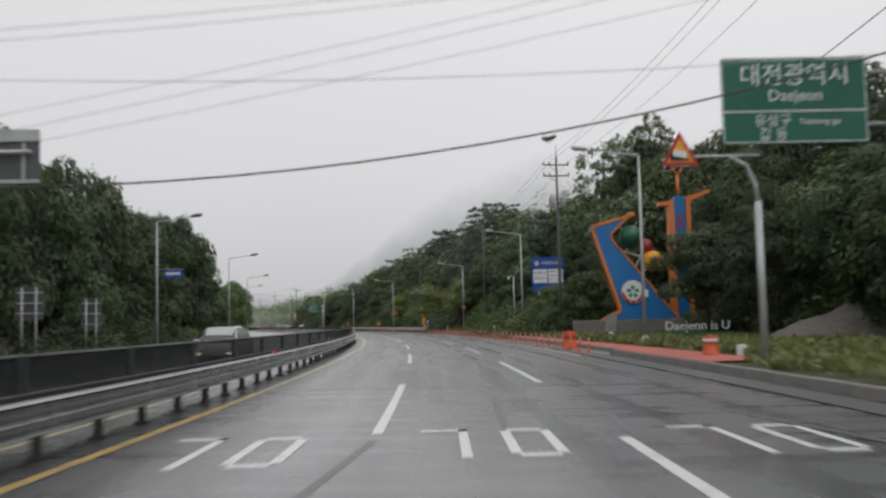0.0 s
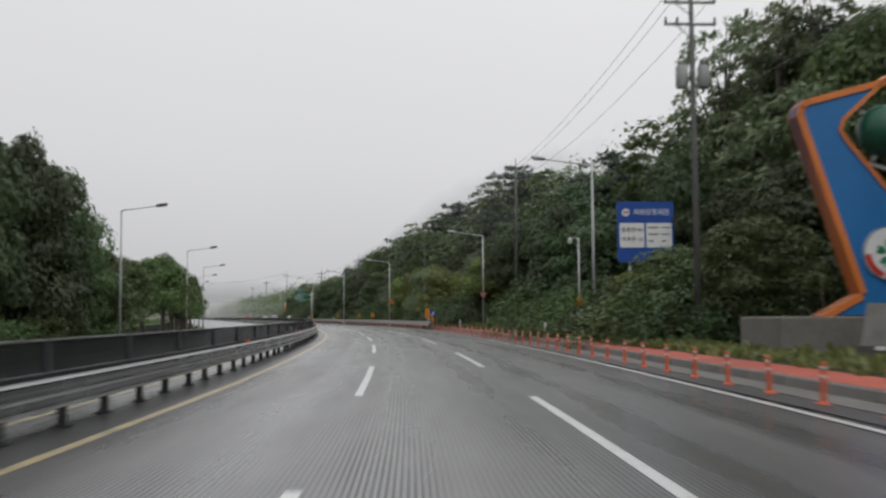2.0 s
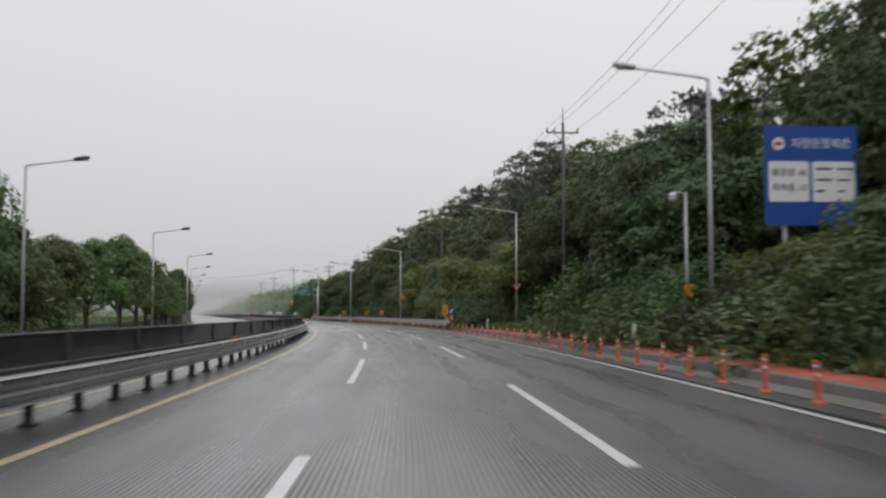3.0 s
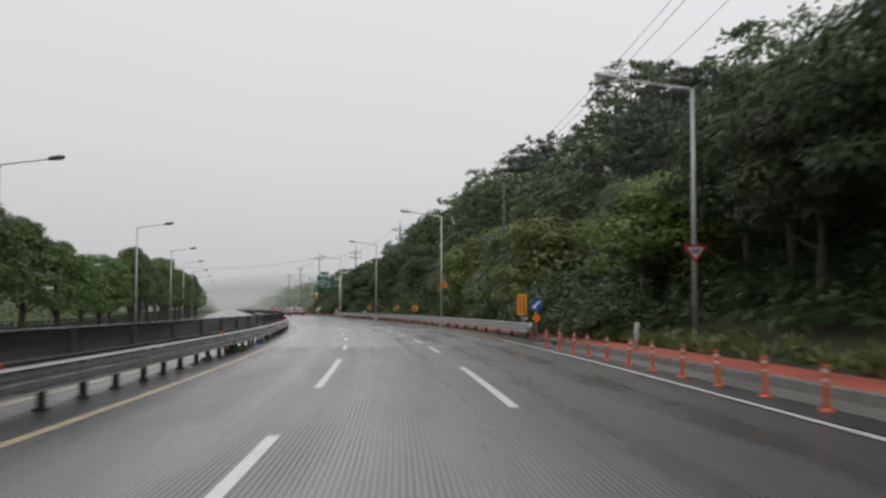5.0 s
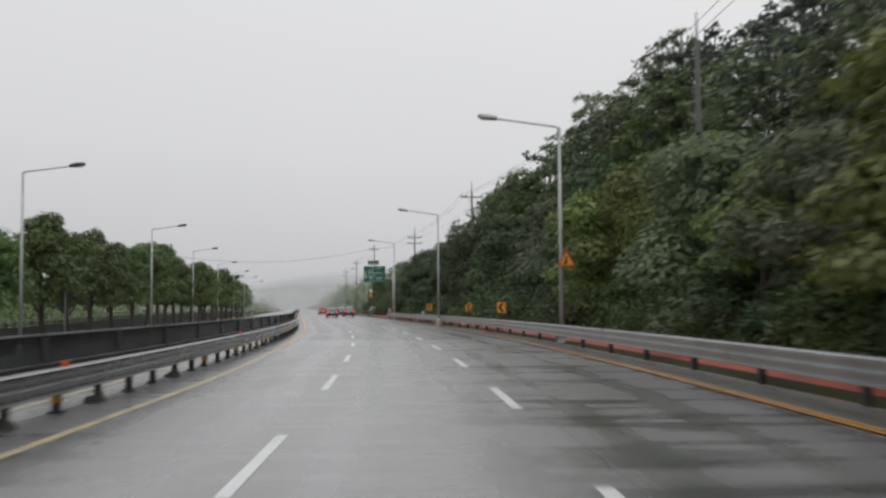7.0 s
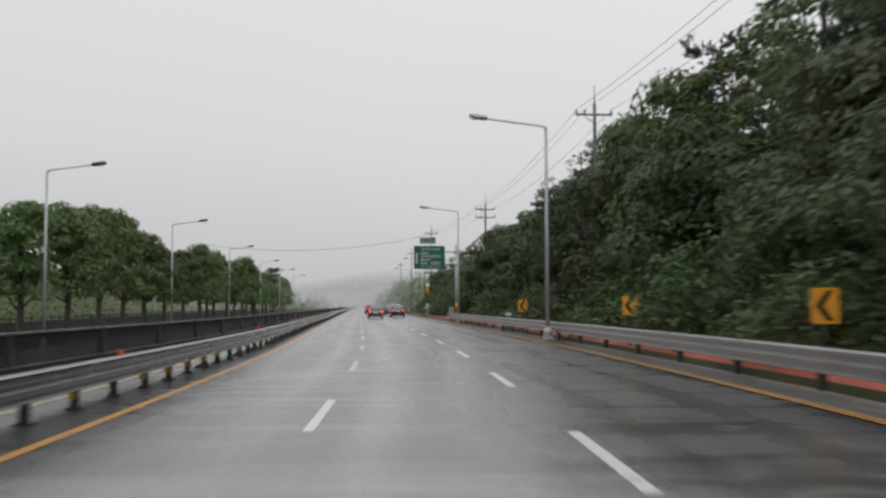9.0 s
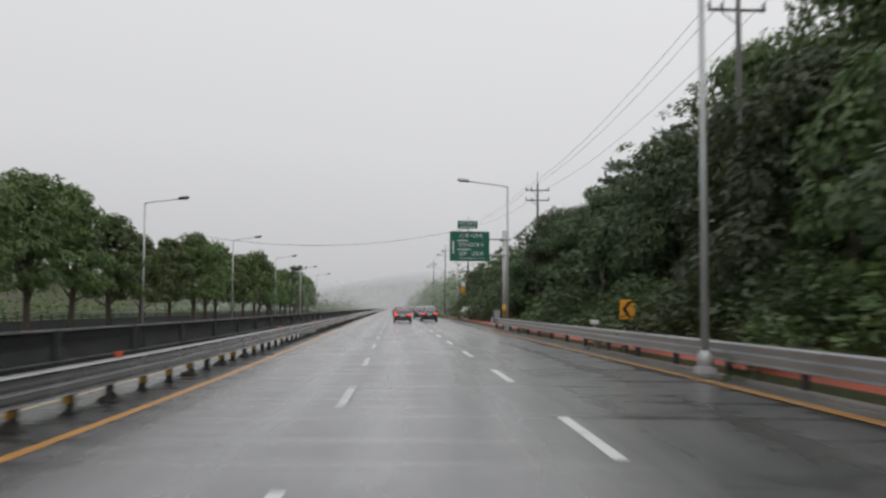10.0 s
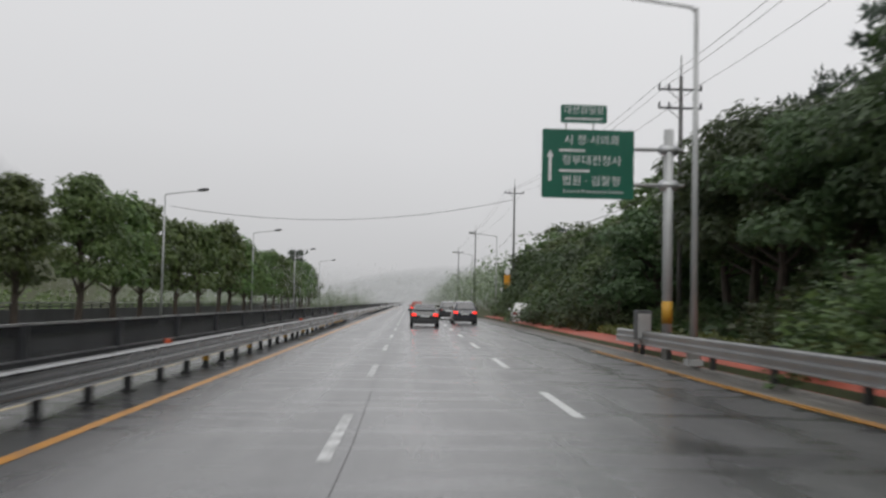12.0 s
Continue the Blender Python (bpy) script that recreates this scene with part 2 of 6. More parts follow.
def road_material(name, kind):
    """Wet pavement. UV: metres across (x) and along (y)."""
    k = Nodes(name)
    uv = k.n("ShaderNodeUVMap").outputs[0]
    sep = k.n("ShaderNodeSeparateXYZ")
    k.l(uv, sep.inputs[0])
    u, v = sep.outputs["X"], sep.outputs["Y"]
    long_map = k.n("ShaderNodeMapping", Scale=(1.0, 0.12, 1.0))
    k.l(uv, long_map.inputs["Vector"])
    cross_map = k.n("ShaderNodeMapping", Scale=(0.16, 1.3, 1.0))
    k.l(uv, cross_map.inputs["Vector"])
    patch = k.noise(0.28, 4, uv)
    streak = k.noise(1.1, 4, long_map.outputs[0])
    fine = k.noise(38.0, 3, uv)
    grit = k.noise(140.0, 2, uv)
    if kind == "concrete":
        a, b = (0.078, 0.078, 0.081), (0.131, 0.131, 0.132)
    elif kind == "asphalt":
        a, b = (0.056, 0.057, 0.061), (0.1, 0.1, 0.103)
    elif kind == "pale":
        # colours raised on this stretch to copy a veil of light over it
        a, b = (0.125, 0.125, 0.127), (0.215, 0.215, 0.215)
    else:
        a, b = (0.07, 0.07, 0.072), (0.12, 0.12, 0.122)
    c = k.ramp(k.math("ADD", k.math("MULTIPLY", patch, 0.5), k.math("MULTIPLY", streak, 0.5)), [(0.35, a), (0.65, b)])
    c = k.mix(0.35, c, k.ramp(fine, [(0.3, tuple(x * 0.6 for x in a)), (0.7, b)]))
    # two wheel tracks to a lane, polished and wetter
    lane = k.math("FRACT", k.math("MULTIPLY", k.math("ADD", u, 0.0), 1 / 3.25))
    track = k.math("ABSOLUTE", k.math("SUBTRACT", k.math("ABSOLUTE", k.math("SUBTRACT", lane, 0.5)), 0.25))
    track = k.ramp(k.math("ADD", track, k.math("MULTIPLY", streak, 0.1)), [(0.07, (1, 1, 1)), (0.2, (0, 0, 0))])
    c = k.mix(k.math("MULTIPLY", track, 0.22), c, tuple(x * 0.75 for x in a))
    rough = k.math("MULTIPLY_ADD", streak, 0.3, 0.2)
    rough = k.math("SUBTRACT", rough, k.math("MULTIPLY", track, 0.1))
    height = k.math("ADD", k.math("MULTIPLY", grit, 0.5), k.math("MULTIPLY", fine, 0.5))
    if kind == "concrete":
        groove = k.math("SINE", k.math("MULTIPLY", u, 2 * math.pi / 0.062))
        groove = k.ramp(k.math("ADD", k.math("MULTIPLY", groove, 0.5), 0.5), [(0.25, (0, 0, 0)), (0.6, (1, 1, 1))])
        worn = k.ramp(k.noise(0.5, 4, long_map.outputs[0]), [(0.35, (0.1, 0.1, 0.1)), (0.6, (1, 1, 1))])
        c = k.mix(k.math("MULTIPLY", k.math("SUBTRACT", 1.0, groove), k.math("MULTIPLY", worn, 0.95)), c, (0.03, 0.03, 0.032))
        height = k.math("ADD", height, k.math("MULTIPLY", groove, 1.2))
    else:
        # standing water lies across the lanes in shallow dips
        wet = k.ramp(k.noise(1.0, 5, cross_map.outputs[0]), [(0.52, (0, 0, 0)), (0.6, (1, 1, 1))])
        outer = k.ramp(k.math("MULTIPLY", u, 0.1), [(0.3, (0.25, 0.25, 0.25)), (0.36, (1, 1, 1))])
        c = k.mix(k.math("MULTIPLY", k.math("MULTIPLY", wet, outer), 0.8), c, (0.04, 0.04, 0.042))
        dry = k.ramp(k.noise(0.6, 5, uv), [(0.55, (0, 0, 0)), (0.7, (1, 1, 1))])
        c = k.mix(k.math("MULTIPLY", dry, 0.35), c, (0.22, 0.22, 0.22))
        rough = k.math("SUBTRACT", rough, k.math("MULTIPLY", wet, 0.12))
    spec, coat = 0.55, 0.45
    if kind == "concrete":
        cut = k.math("SUBTRACT", 1.0, k.math("MULTIPLY", k.math("SUBTRACT", 1.0, groove), k.math("MULTIPLY", worn, 0.7)))
        spec, coat = k.math("MULTIPLY", cut, 0.55), k.math("MULTIPLY", cut, 0.4)
    k.set(Base_Color=c, Roughness=rough, Specular_IOR_Level=spec, Coat_Weight=coat, Coat_Roughness=0.22)
    k.bump(height, 0.35, 0.006)
    return k.mat


def ground_material(name, a, b, c):
    k = Nodes(name)
    co = k.n("ShaderNodeTexCoord").outputs["Object"]
    f1, f2 = k.noise(0.35, 5, co), k.noise(9.0, 5, co)
    col = k.mix(k.ramp(f2, [(0.35, (0, 0, 0)), (0.7, (1, 1, 1))]), k.ramp(f1, [(0.3, a), (0.7, b)]), c)
    k.set(Base_Color=col, Roughness=0.85, Specular_IOR_Level=0.2)
    k.bump(f2, 0.8, 0.05)
    return k.mat


def paint_material(name, colour, worn=0.5):
    """Road paint, scuffed so that the pavement shows in flakes."""
    k = Nodes(name)
    uv = k.n("ShaderNodeTexCoord").outputs["Object"]
    f = k.noise(26.0, 6, uv, 0.7)
    g = k.noise(2.2, 4, uv)
    k.set(Base_Color=k.mix(k.ramp(k.math("ADD", k.math("MULTIPLY", f, 0.6), k.math("MULTIPLY", g, 0.4)), [(worn - 0.08, (1, 1, 1)), (worn + 0.04, (0, 0, 0))]), colour, (0.14, 0.14, 0.14)),
          Roughness=0.38, Coat_Weight=0.3, Coat_Roughness=0.25)
    k.bump(f, 0.25, 0.004)
    return k.mat


CONCRETE_ROAD = road_material("grooved_wet_concrete", "concrete")
ASPHALT = road_material("wet_asphalt", "asphalt")
SHOULDER = simple("dark_wet_asphalt", (0.045, 0.045, 0.047), 0.42, wear=0.35, scale=2, bump=0.4)
JOINT = simple("pavement_joint", (0.075, 0.075, 0.076), 0.45, wear=0.3, scale=3)
ASPHALT_OLD = road_material("old_wet_asphalt", "old")
ASPHALT_VEILED = road_material("veil_paled_wet_asphalt", "pale")
WHITE_PAINT = paint_material("white_road_paint", (0.62, 0.63, 0.63), 0.42)
WORN_WHITE = paint_material("worn_white_road_paint", (0.58, 0.59, 0.59), 0.5)
YELLOW_PAINT = paint_material("yellow_road_paint", (0.54, 0.37, 0.11), 0.45)
FADED_YELLOW = paint_material("faded_yellow_road_paint", (0.52, 0.42, 0.22), 0.47)
ORANGE_PAINT = paint_material("deep_yellow_road_paint", (0.6, 0.27, 0.03), 0.44)
GUTTER = simple("gutter_concrete", (0.15, 0.142, 0.13), 0.5, wear=0.4, scale=2, bump=0.4)
KERB = simple("kerb_concrete", (0.2, 0.19, 0.175), 0.7, wear=0.4, scale=3, bump=0.4)
RED_PAVING = simple("red_paving", (0.42, 0.085, 0.05), 0.6, wear=0.4, scale=2.5, bump=0.5)
SOIL = ground_material("grass_and_soil", (0.035, 0.05, 0.018), (0.07, 0.085, 0.03), (0.05, 0.045, 0.03))
GALV = simple("galvanised_steel", (0.5, 0.51, 0.52), 0.38, metal=0.75, wear=0.25, scale=5)
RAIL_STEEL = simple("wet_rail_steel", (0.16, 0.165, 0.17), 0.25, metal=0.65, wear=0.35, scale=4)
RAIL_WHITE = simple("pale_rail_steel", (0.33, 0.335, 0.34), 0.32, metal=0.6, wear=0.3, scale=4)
DARK_STEEL = simple("dark_steel", (0.05, 0.052, 0.055), 0.45, metal=0.3, wear=0.4, scale=4)
POLE_GREY = simple("pole_grey", (0.46, 0.47, 0.47), 0.45, metal=0.3, wear=0.25, scale=3)
CONC_POLE = simple("pole_concrete", (0.11, 0.11, 0.108), 0.75, wear=0.35, scale=3, bump=0.4)
LEAF = leaf_material("broad_leaves", (0.05, 0.08, 0.028), (0.095, 0.145, 0.05), (0.17, 0.22, 0.08))
LEAF_DARK = leaf_material("dark_leaves", (0.04, 0.062, 0.028), (0.065, 0.1, 0.04), (0.105, 0.145, 0.055))
LEAF_STREET = leaf_material("street_tree_leaves", (0.06, 0.095, 0.032), (0.105, 0.16, 0.05), (0.165, 0.22, 0.07))
# haze over the hillside is put into this leaf colour: paler, greyer green
LEAF_HAZED = leaf_material("hazed_grey_green_leaves", (0.09, 0.12, 0.07), (0.15, 0.19, 0.1), (0.22, 0.26, 0.14))
LEAF_VINE = leaf_material("yellow_green_vines", (0.08, 0.11, 0.03), (0.16, 0.2, 0.055), (0.27, 0.3, 0.09))
NEEDLES = leaf_material("pine_needles", (0.06, 0.08, 0.066), (0.09, 0.112, 0.09), (0.125, 0.148, 0.115))
GRASS = leaf_material("roadside_grass", (0.08, 0.095, 0.03), (0.15, 0.165, 0.055), (0.25, 0.24, 0.1))
BARK = bark_material("wet_bark", (0.09, 0.07, 0.055))

# ---- ground: one sheet to the horizon ----
def hill(s, u):
    """Height of the ground."""
    bump = noise.noise(Vector((s * 0.012, u * 0.012, 3.1)))
    if u > (8.7 if 40 < s < 138 else 8.3):
        if u < 10.3:
            return 0.2
        d = u - float(np.interp(s, [0, 72, 88], [20.5, 20.5, 10.3]))
        if d < 0:
            return 0.2 + 0.06 * bump
        rise = 0.25 * d if d < 3 else 0.75 + (d - 3) * 0.52
        big = float(np.interp(s, [0, 60, 100, 125, 155, 200, 235, 262, 300, 400, 900], [0.8, 0.8, 0.85, 1.0, 1.5, 1.4, 0.85, 0.5, 0.45, 0.45, 0.5]))
        cap = float(np.interp(s, [0, 95, 112, 130, 160, 178, 200, 225, 262, 285, 300, 420], [8, 9, 9, 8.5, 10.5, 16, 16.5, 8.5, 8, 7.5, 5, 12]))
        rise = min(rise * big, cap + 0.1 * max(0, d - 25))
        return 0.2 + rise * (1 + 0.3 * bump)
    if u < -17.5:
        d = -17.5 - u
        return -0.62 - min(1.2, 0.06 * d) + max(0, d - 60) * 0.12 * (1 + bump)
    return -0.12 if u > -5 else -0.12 - 0.048 * (-5 - u)


bm = bmesh.new()
gs = [-300, -200, -120, -80] + sorted(list(range(-60, 340, 8)) + [39.9, 40.1, 137.9, 138.1]) + [350, 375, 400, 450, 520, 600, 720, 900, 1200, 1600, 2200, 2990]
gu = [-480, -380, -300, -230, -170, -130, -100, -80, -60, -45, -34, -26, -21, -18.5, -17.5, -12, -6, 0, 4, 8.25, 8.35, 8.66, 8.74, 9.2, 10.3, 11.5, 13, 15, 18, 22, 27, 34, 42, 52, 65, 85, 110, 150, 210, 300, 450, 700, 1100]
rows = [[bm.verts.new(P(s, u, hill(s, u))) for u in gu] for s in gs]
for a, b in zip(rows, rows[1:]):
    for k in range(len(gu) - 1):
        bm.faces.new((a[k], a[k + 1], b[k + 1], b[k]))
ground = tagged(new("ground", mesh_of("ground", bm, SOIL, True)), "grass and earth verge rising into a wooded hillside", "ground", kind="structure")


def sheet(name, s0, s1, prof, mat, label, category="road", ds=2.0, parent=None):
    bm = bmesh.new()
    loft(bm, s0, s1, ds, prof)
    ob = new(name, mesh_of(name, bm, mat))
    if parent is not None:
        ob.parent = parent
        return ob
    return tagged(ob, label, category, kind="structure")


road_a = sheet("road", -60, 22.6, [(-4.5, -0.005), (-2, 0), (5, 0), (8.1, -0.02)], ASPHALT, "wet grey asphalt carriageway with worn wheel tracks")
road_b = sheet("road", 22.6, 133, [(-4.5, -0.005), (-2, 0), (5, 0), (8.1, -0.02)], CONCRETE_ROAD, "wet grooved grey concrete carriageway")
road_p = sheet("road", 133, 180, [(-4.5, -0.005), (-2, 0), (5, 0), (8.1, -0.02)], ASPHALT_VEILED, "wet patched asphalt carriageway with dark puddles, paled to copy a veil of light")
road_c = sheet("road", 180, 2900, [(-4.5, -0.005), (-2, 0), (5, 0), (8.1, -0.02)], ASPHALT, "wet patched grey asphalt carriageway with puddles", ds=4)
road_d = sheet("road", -60, 2900, [(-15.8, -0.52), (-10, -0.25), (-4.5, -0.006)], ASPHALT_OLD, "wet asphalt of the opposite carriageway", ds=4)


# ---- painted lines, each a part of its road ----
def road_at(s):
    return road_a if s < 22.6 else road_b if s < 133 else road_p if s < 180 else road_c


def line(name, s0, s1, u0, u1, mat, parent, z=0.004):
    bm = bmesh.new()
    loft(bm, s0, s1, 2.0, [(u0, z), (u1, z)])
    ob = new(name, mesh_of(name, bm, mat))
    ob.parent = parent
    return ob


def bent_line(name, s0, s1, table, w, mat, parent, z=0.004):
    """A painted line whose distance from the lane line drifts: table of (s, u)."""
    bm = bmesh.new()
    uv = bm.loops.layers.uv.verify()
    n = max(2, round((s1 - s0) / 2))
    last = None
    for k in range(n + 1):
        s = s0 + (s1 - s0) * k / n
        u = float(np.interp(s, [t[0] for t in table], [t[1] for t in table]))
        row = [bm.verts.new(P(s, u - w / 2, z)), bm.verts.new(P(s, u + w / 2, z))]
        if last:
            bm.faces.new((last[0], last[1], row[1], row[0]))
        last = row
    ob = new(name, mesh_of(name, bm, mat))
    ob.parent = parent
    return ob


YEL = [(-60, -3.2), (10, -3.2), (45, -2.98), (60, -2.82), (75, -2.85), (110, -2.87), (130, -2.93), (155, -2.7), (195, -2.97), (240, -2.97)]
for s0, s1, mat in ((-60, 22.6, YELLOW_PAINT), (22.6, 70, FADED_YELLOW), (70, 133, FADED_YELLOW), (133, 172, FADED_YELLOW), (172, 500, ORANGE_PAINT)):
    bent_line("edge_line", s0, s1, YEL, 0.16, mat, road_at(s0 + 1))
line("edge_line", -60, 500, -4.7, -4.58, FADED_YELLOW, road_d, -0.003)
RIGHT_EDGE = [(40, 6.83), (85, 6.9), (110, 7.02), (130, 7.2), (141, 7.36), (200, 7.46), (240, 7.4), (248, 7.2), (262, 7.3)]
bent_line("edge_line", 40, 133, RIGHT_EDGE, 0.15, WHITE_PAINT, road_b)
bent_line("edge_line", 133, 141, RIGHT_EDGE, 0.15, WHITE_PAINT, road_p)
for du in (-0.075, 0.075):
    for s0, s1 in ((141, 180), (180, 262)):
        bent_line("edge_line", s0, s1, [(s, u + du) for s, u in RIGHT_EDGE], 0.085, ORANGE_PAINT, road_at(s0))
for far in (-36, -16, 4, 24.2, 46.8, 67.1, 87.9, 106.9, 124.3):
    line("lane_dash", far - 10.5, far, -0.075 + (0.06 if far == 67.1 else 0), 0.075 + (0.06 if far == 67.1 else 0), WHITE_PAINT, road_at(far - 5))
for near, far in ((-38, -28), (-17, -7), (2.9, 12.8), (23.7, 35.6), (45.7, 56.1), (66.3, 76.8), (88.9, 99.2), (110, 120.1), (128.3, 132.9)):
    line("lane_dash", near, far, 3.15 - (0.12 if near < 20 else 0), 3.31 - (0.12 if near < 20 else 0), WHITE_PAINT, road_at(near + 3))
for k, far in enumerate([136.0, 145.0, 155.6, 165.2, 176.1, 187.1] + [198.1 + 10.8 * j for j in range(24)]):
    line("lane_dash", 130.8 if k == 0 else far - 4.0, 135.5 if k == 0 else far, -0.07, 0.07, WHITE_PAINT if k < 6 else WORN_WHITE, road_c)
    line("lane_dash", 137.4 + 10.4 * k, 141.3 + 10.4 * k, 3.15, 3.31, WHITE_PAINT, road_c)
for k in range(0, 60):
    line("lane_dash", -50 + 10 * k, -45 + 10 * k, -8.35, -8.2, WHITE_PAINT, road_d, -0.165)
    line("lane_dash", -50 + 10 * k, -45 + 10 * k, -11.7, -11.55, WHITE_PAINT, road_d, -0.32)

# joints, seams and tyre marks
TYRE_MARK = simple("tyre_mark", (0.075, 0.075, 0.077), 0.35, wear=0.5, scale=1.5)
for s0, s1, u in ((22.8, 132.8, 3.46),):
    line("pavement_joint", s0, s1, u - 0.009, u + 0.009, JOINT, road_b, 0.003)
for s0, u0, u1, w in ((22.6, -2.9, 7.3, 0.06), (77.8, 0.25, 2.9, 0.09), (132.8, -2.8, 7.0, 0.09), (100.5, 0.3, 2.9, 0.04), (56, -2.7, 6.7, 0.03)):
    line("pavement_seam", s0, s0 + w, u0, u1, JOINT, road_b, 0.0032)
JOINT_LINE = [(150, 0.14), (188, 0.12), (196, 0.2), (207, 0.1), (219, 0.24), (229, 0.13), (238, 0.22), (252, 0.12), (300, 0.16)]
bent_line("pavement_joint", 205, 300, JOINT_LINE, 0.014, JOINT, road_c, 0.003)
bent_line("pavement_joint", 140, 300, [(140, 3.52), (180, 3.46), (215, 3.55), (250, 3.48), (300, 3.5)], 0.018, JOINT, road_c, 0.003)
bent_line("tyre_mark", 12.5, 22.4, [(12, 1.72), (16, 1.76), (20, 1.95), (22.4, 1.75)], 0.13, TYRE_MARK, road_a, 0.0025)
bent_line("tyre_mark", 5, 13, [(5, -0.55), (9, -0.35), (13, 0.0)], 0.11, TYRE_MARK, road_a, 0.0025)
bent_line("tyre_mark", 13, 22.4, [(13, 3.3), (18, 3.55), (22.4, 3.75)], 0.08, TYRE_MARK, road_a, 0.0025)
bent_line("tyre_mark", 9, 21, [(9, 6.3), (14, 5.6), (21, 4.6)], 0.13, TYRE_MARK, road_a, 0.0025)
TAR = simple("wet_tar", (0.026, 0.026, 0.028), 0.4, wear=0.5, scale=2, bump=0.3)
rng = random.Random(3)
for k in range(16):
    s0 = 139 + k * 6.6 + rng.uniform(-1.5, 1.5)
    bm = bmesh.new()
    n = 9
    w0, wd = rng.uniform(3.5, 4.6), rng.uniform(1.2, 2.6)
    lo, hi = [], []
    for j in range(n + 1):
        f = j / n
        half = 0.33 * math.sin(math.pi * f) ** 0.6 * rng.uniform(0.6, 1.25) + 0.02
        u = w0 + wd * f
        mid = s0 + 0.25 * math.sin(f * 5 + k)
        lo.append(bm.verts.new(P(mid - half, u, 0.0028)))
        hi.append(bm.verts.new(P(mid + half, u, 0.0028)))
    for j in range(n):
        bm.faces.new((lo[j], lo[j + 1], hi[j + 1], hi[j]))
    ob = new("tar_patch", mesh_of("tar_patch", bm, TAR))
    ob.parent = road_at(s0)

# ---- median barrier: steel beams on posts, with a dark anti-glare screen on top ----
def beam_profile(u, z, side, h=0.52):
    """Cross-section of a corrugated rail whose face looks to side."""
    wave = ((0.0, -0.5), (0.11, -0.5), (0.115, -0.45), (0.055, -0.39), (0.06, -0.3), (0.1, -0.1), (0.1, -0.03), (0.04, 0.06), (0.045, 0.14), (0.085, 0.32), (0.085, 0.42), (0.05, 0.49), (0.0, 0.5))
    pts = [(u + side * a, z + h * b) for a, b in wave]
    back = [(a - side * 0.012, b) for a, b in pts[::-1]]
    top = [(pts[-1][0] + side * 0.0, z + h / 2 + 0.012)]
    return pts + top + back


def rail_run(owner, s0, s1, step, u, z, side, mat, name="beam", h=0.52):
    s = s0
    while s < s1 - 0.1:
        e = min(s + step, s1)
        bm = bmesh.new()
        loft(bm, s, e, 2.0, beam_profile(u, z, side, h), closed=True, local=owner.matrix_world)
        part(name, bm, mat, owner)
        s = e


def post_mesh(w, d, z0, z1, mat, bevel=0.012):
    bm = bmesh.new()
    box(bm, -w / 2, w / 2, -d / 2, d / 2, z0, z1, bevel)
    if z0 < 0:
        box(bm, -w * 0.95, w * 0.95, -d * 0.95, d * 0.95, -0.02, 0.025, 0.006)
    return mesh_of("post", bm, mat)


TAPE = simple("hazard_tape_yellow", (0.55, 0.3, 0.03), 0.5, wear=0.3)
ORANGE = simple("orange_plastic", (0.6, 0.1, 0.03), 0.42, wear=0.25, scale=5)
SCREEN = Nodes("dark_mesh_screen")
_tr = SCREEN.n("ShaderNodeBsdfTransparent")
_mx = SCREEN.n("ShaderNodeMixShader")
_f = SCREEN.noise(3.0, 4, SCREEN.n("ShaderNodeTexCoord").outputs["Object"])
SCREEN.set(Base_Color=(0.02, 0.022, 0.025), Roughness=0.7, Specular_IOR_Level=0.25)
SCREEN.l(SCREEN.math("MULTIPLY_ADD", _f, 0.2, 0.62), _mx.inputs[0])
SCREEN.l(_tr.outputs[0], _mx.inputs[1])
SCREEN.l(SCREEN.b.outputs[0], _mx.inputs[2])
SCREEN.l(_mx.outputs[0], SCREEN.out.inputs[0])
SCREEN = SCREEN.mat

POST = post_mesh(0.115, 0.115, -0.1, 0.675, DARK_STEEL)
SCREEN_GREY = simple("screen_post_grey", (0.085, 0.088, 0.095), 0.5, metal=0.3, wear=0.3)
FENCE_POST = post_mesh(0.1, 0.07, 0.6, 1.2, SCREEN_GREY)
rng = random.Random(5)


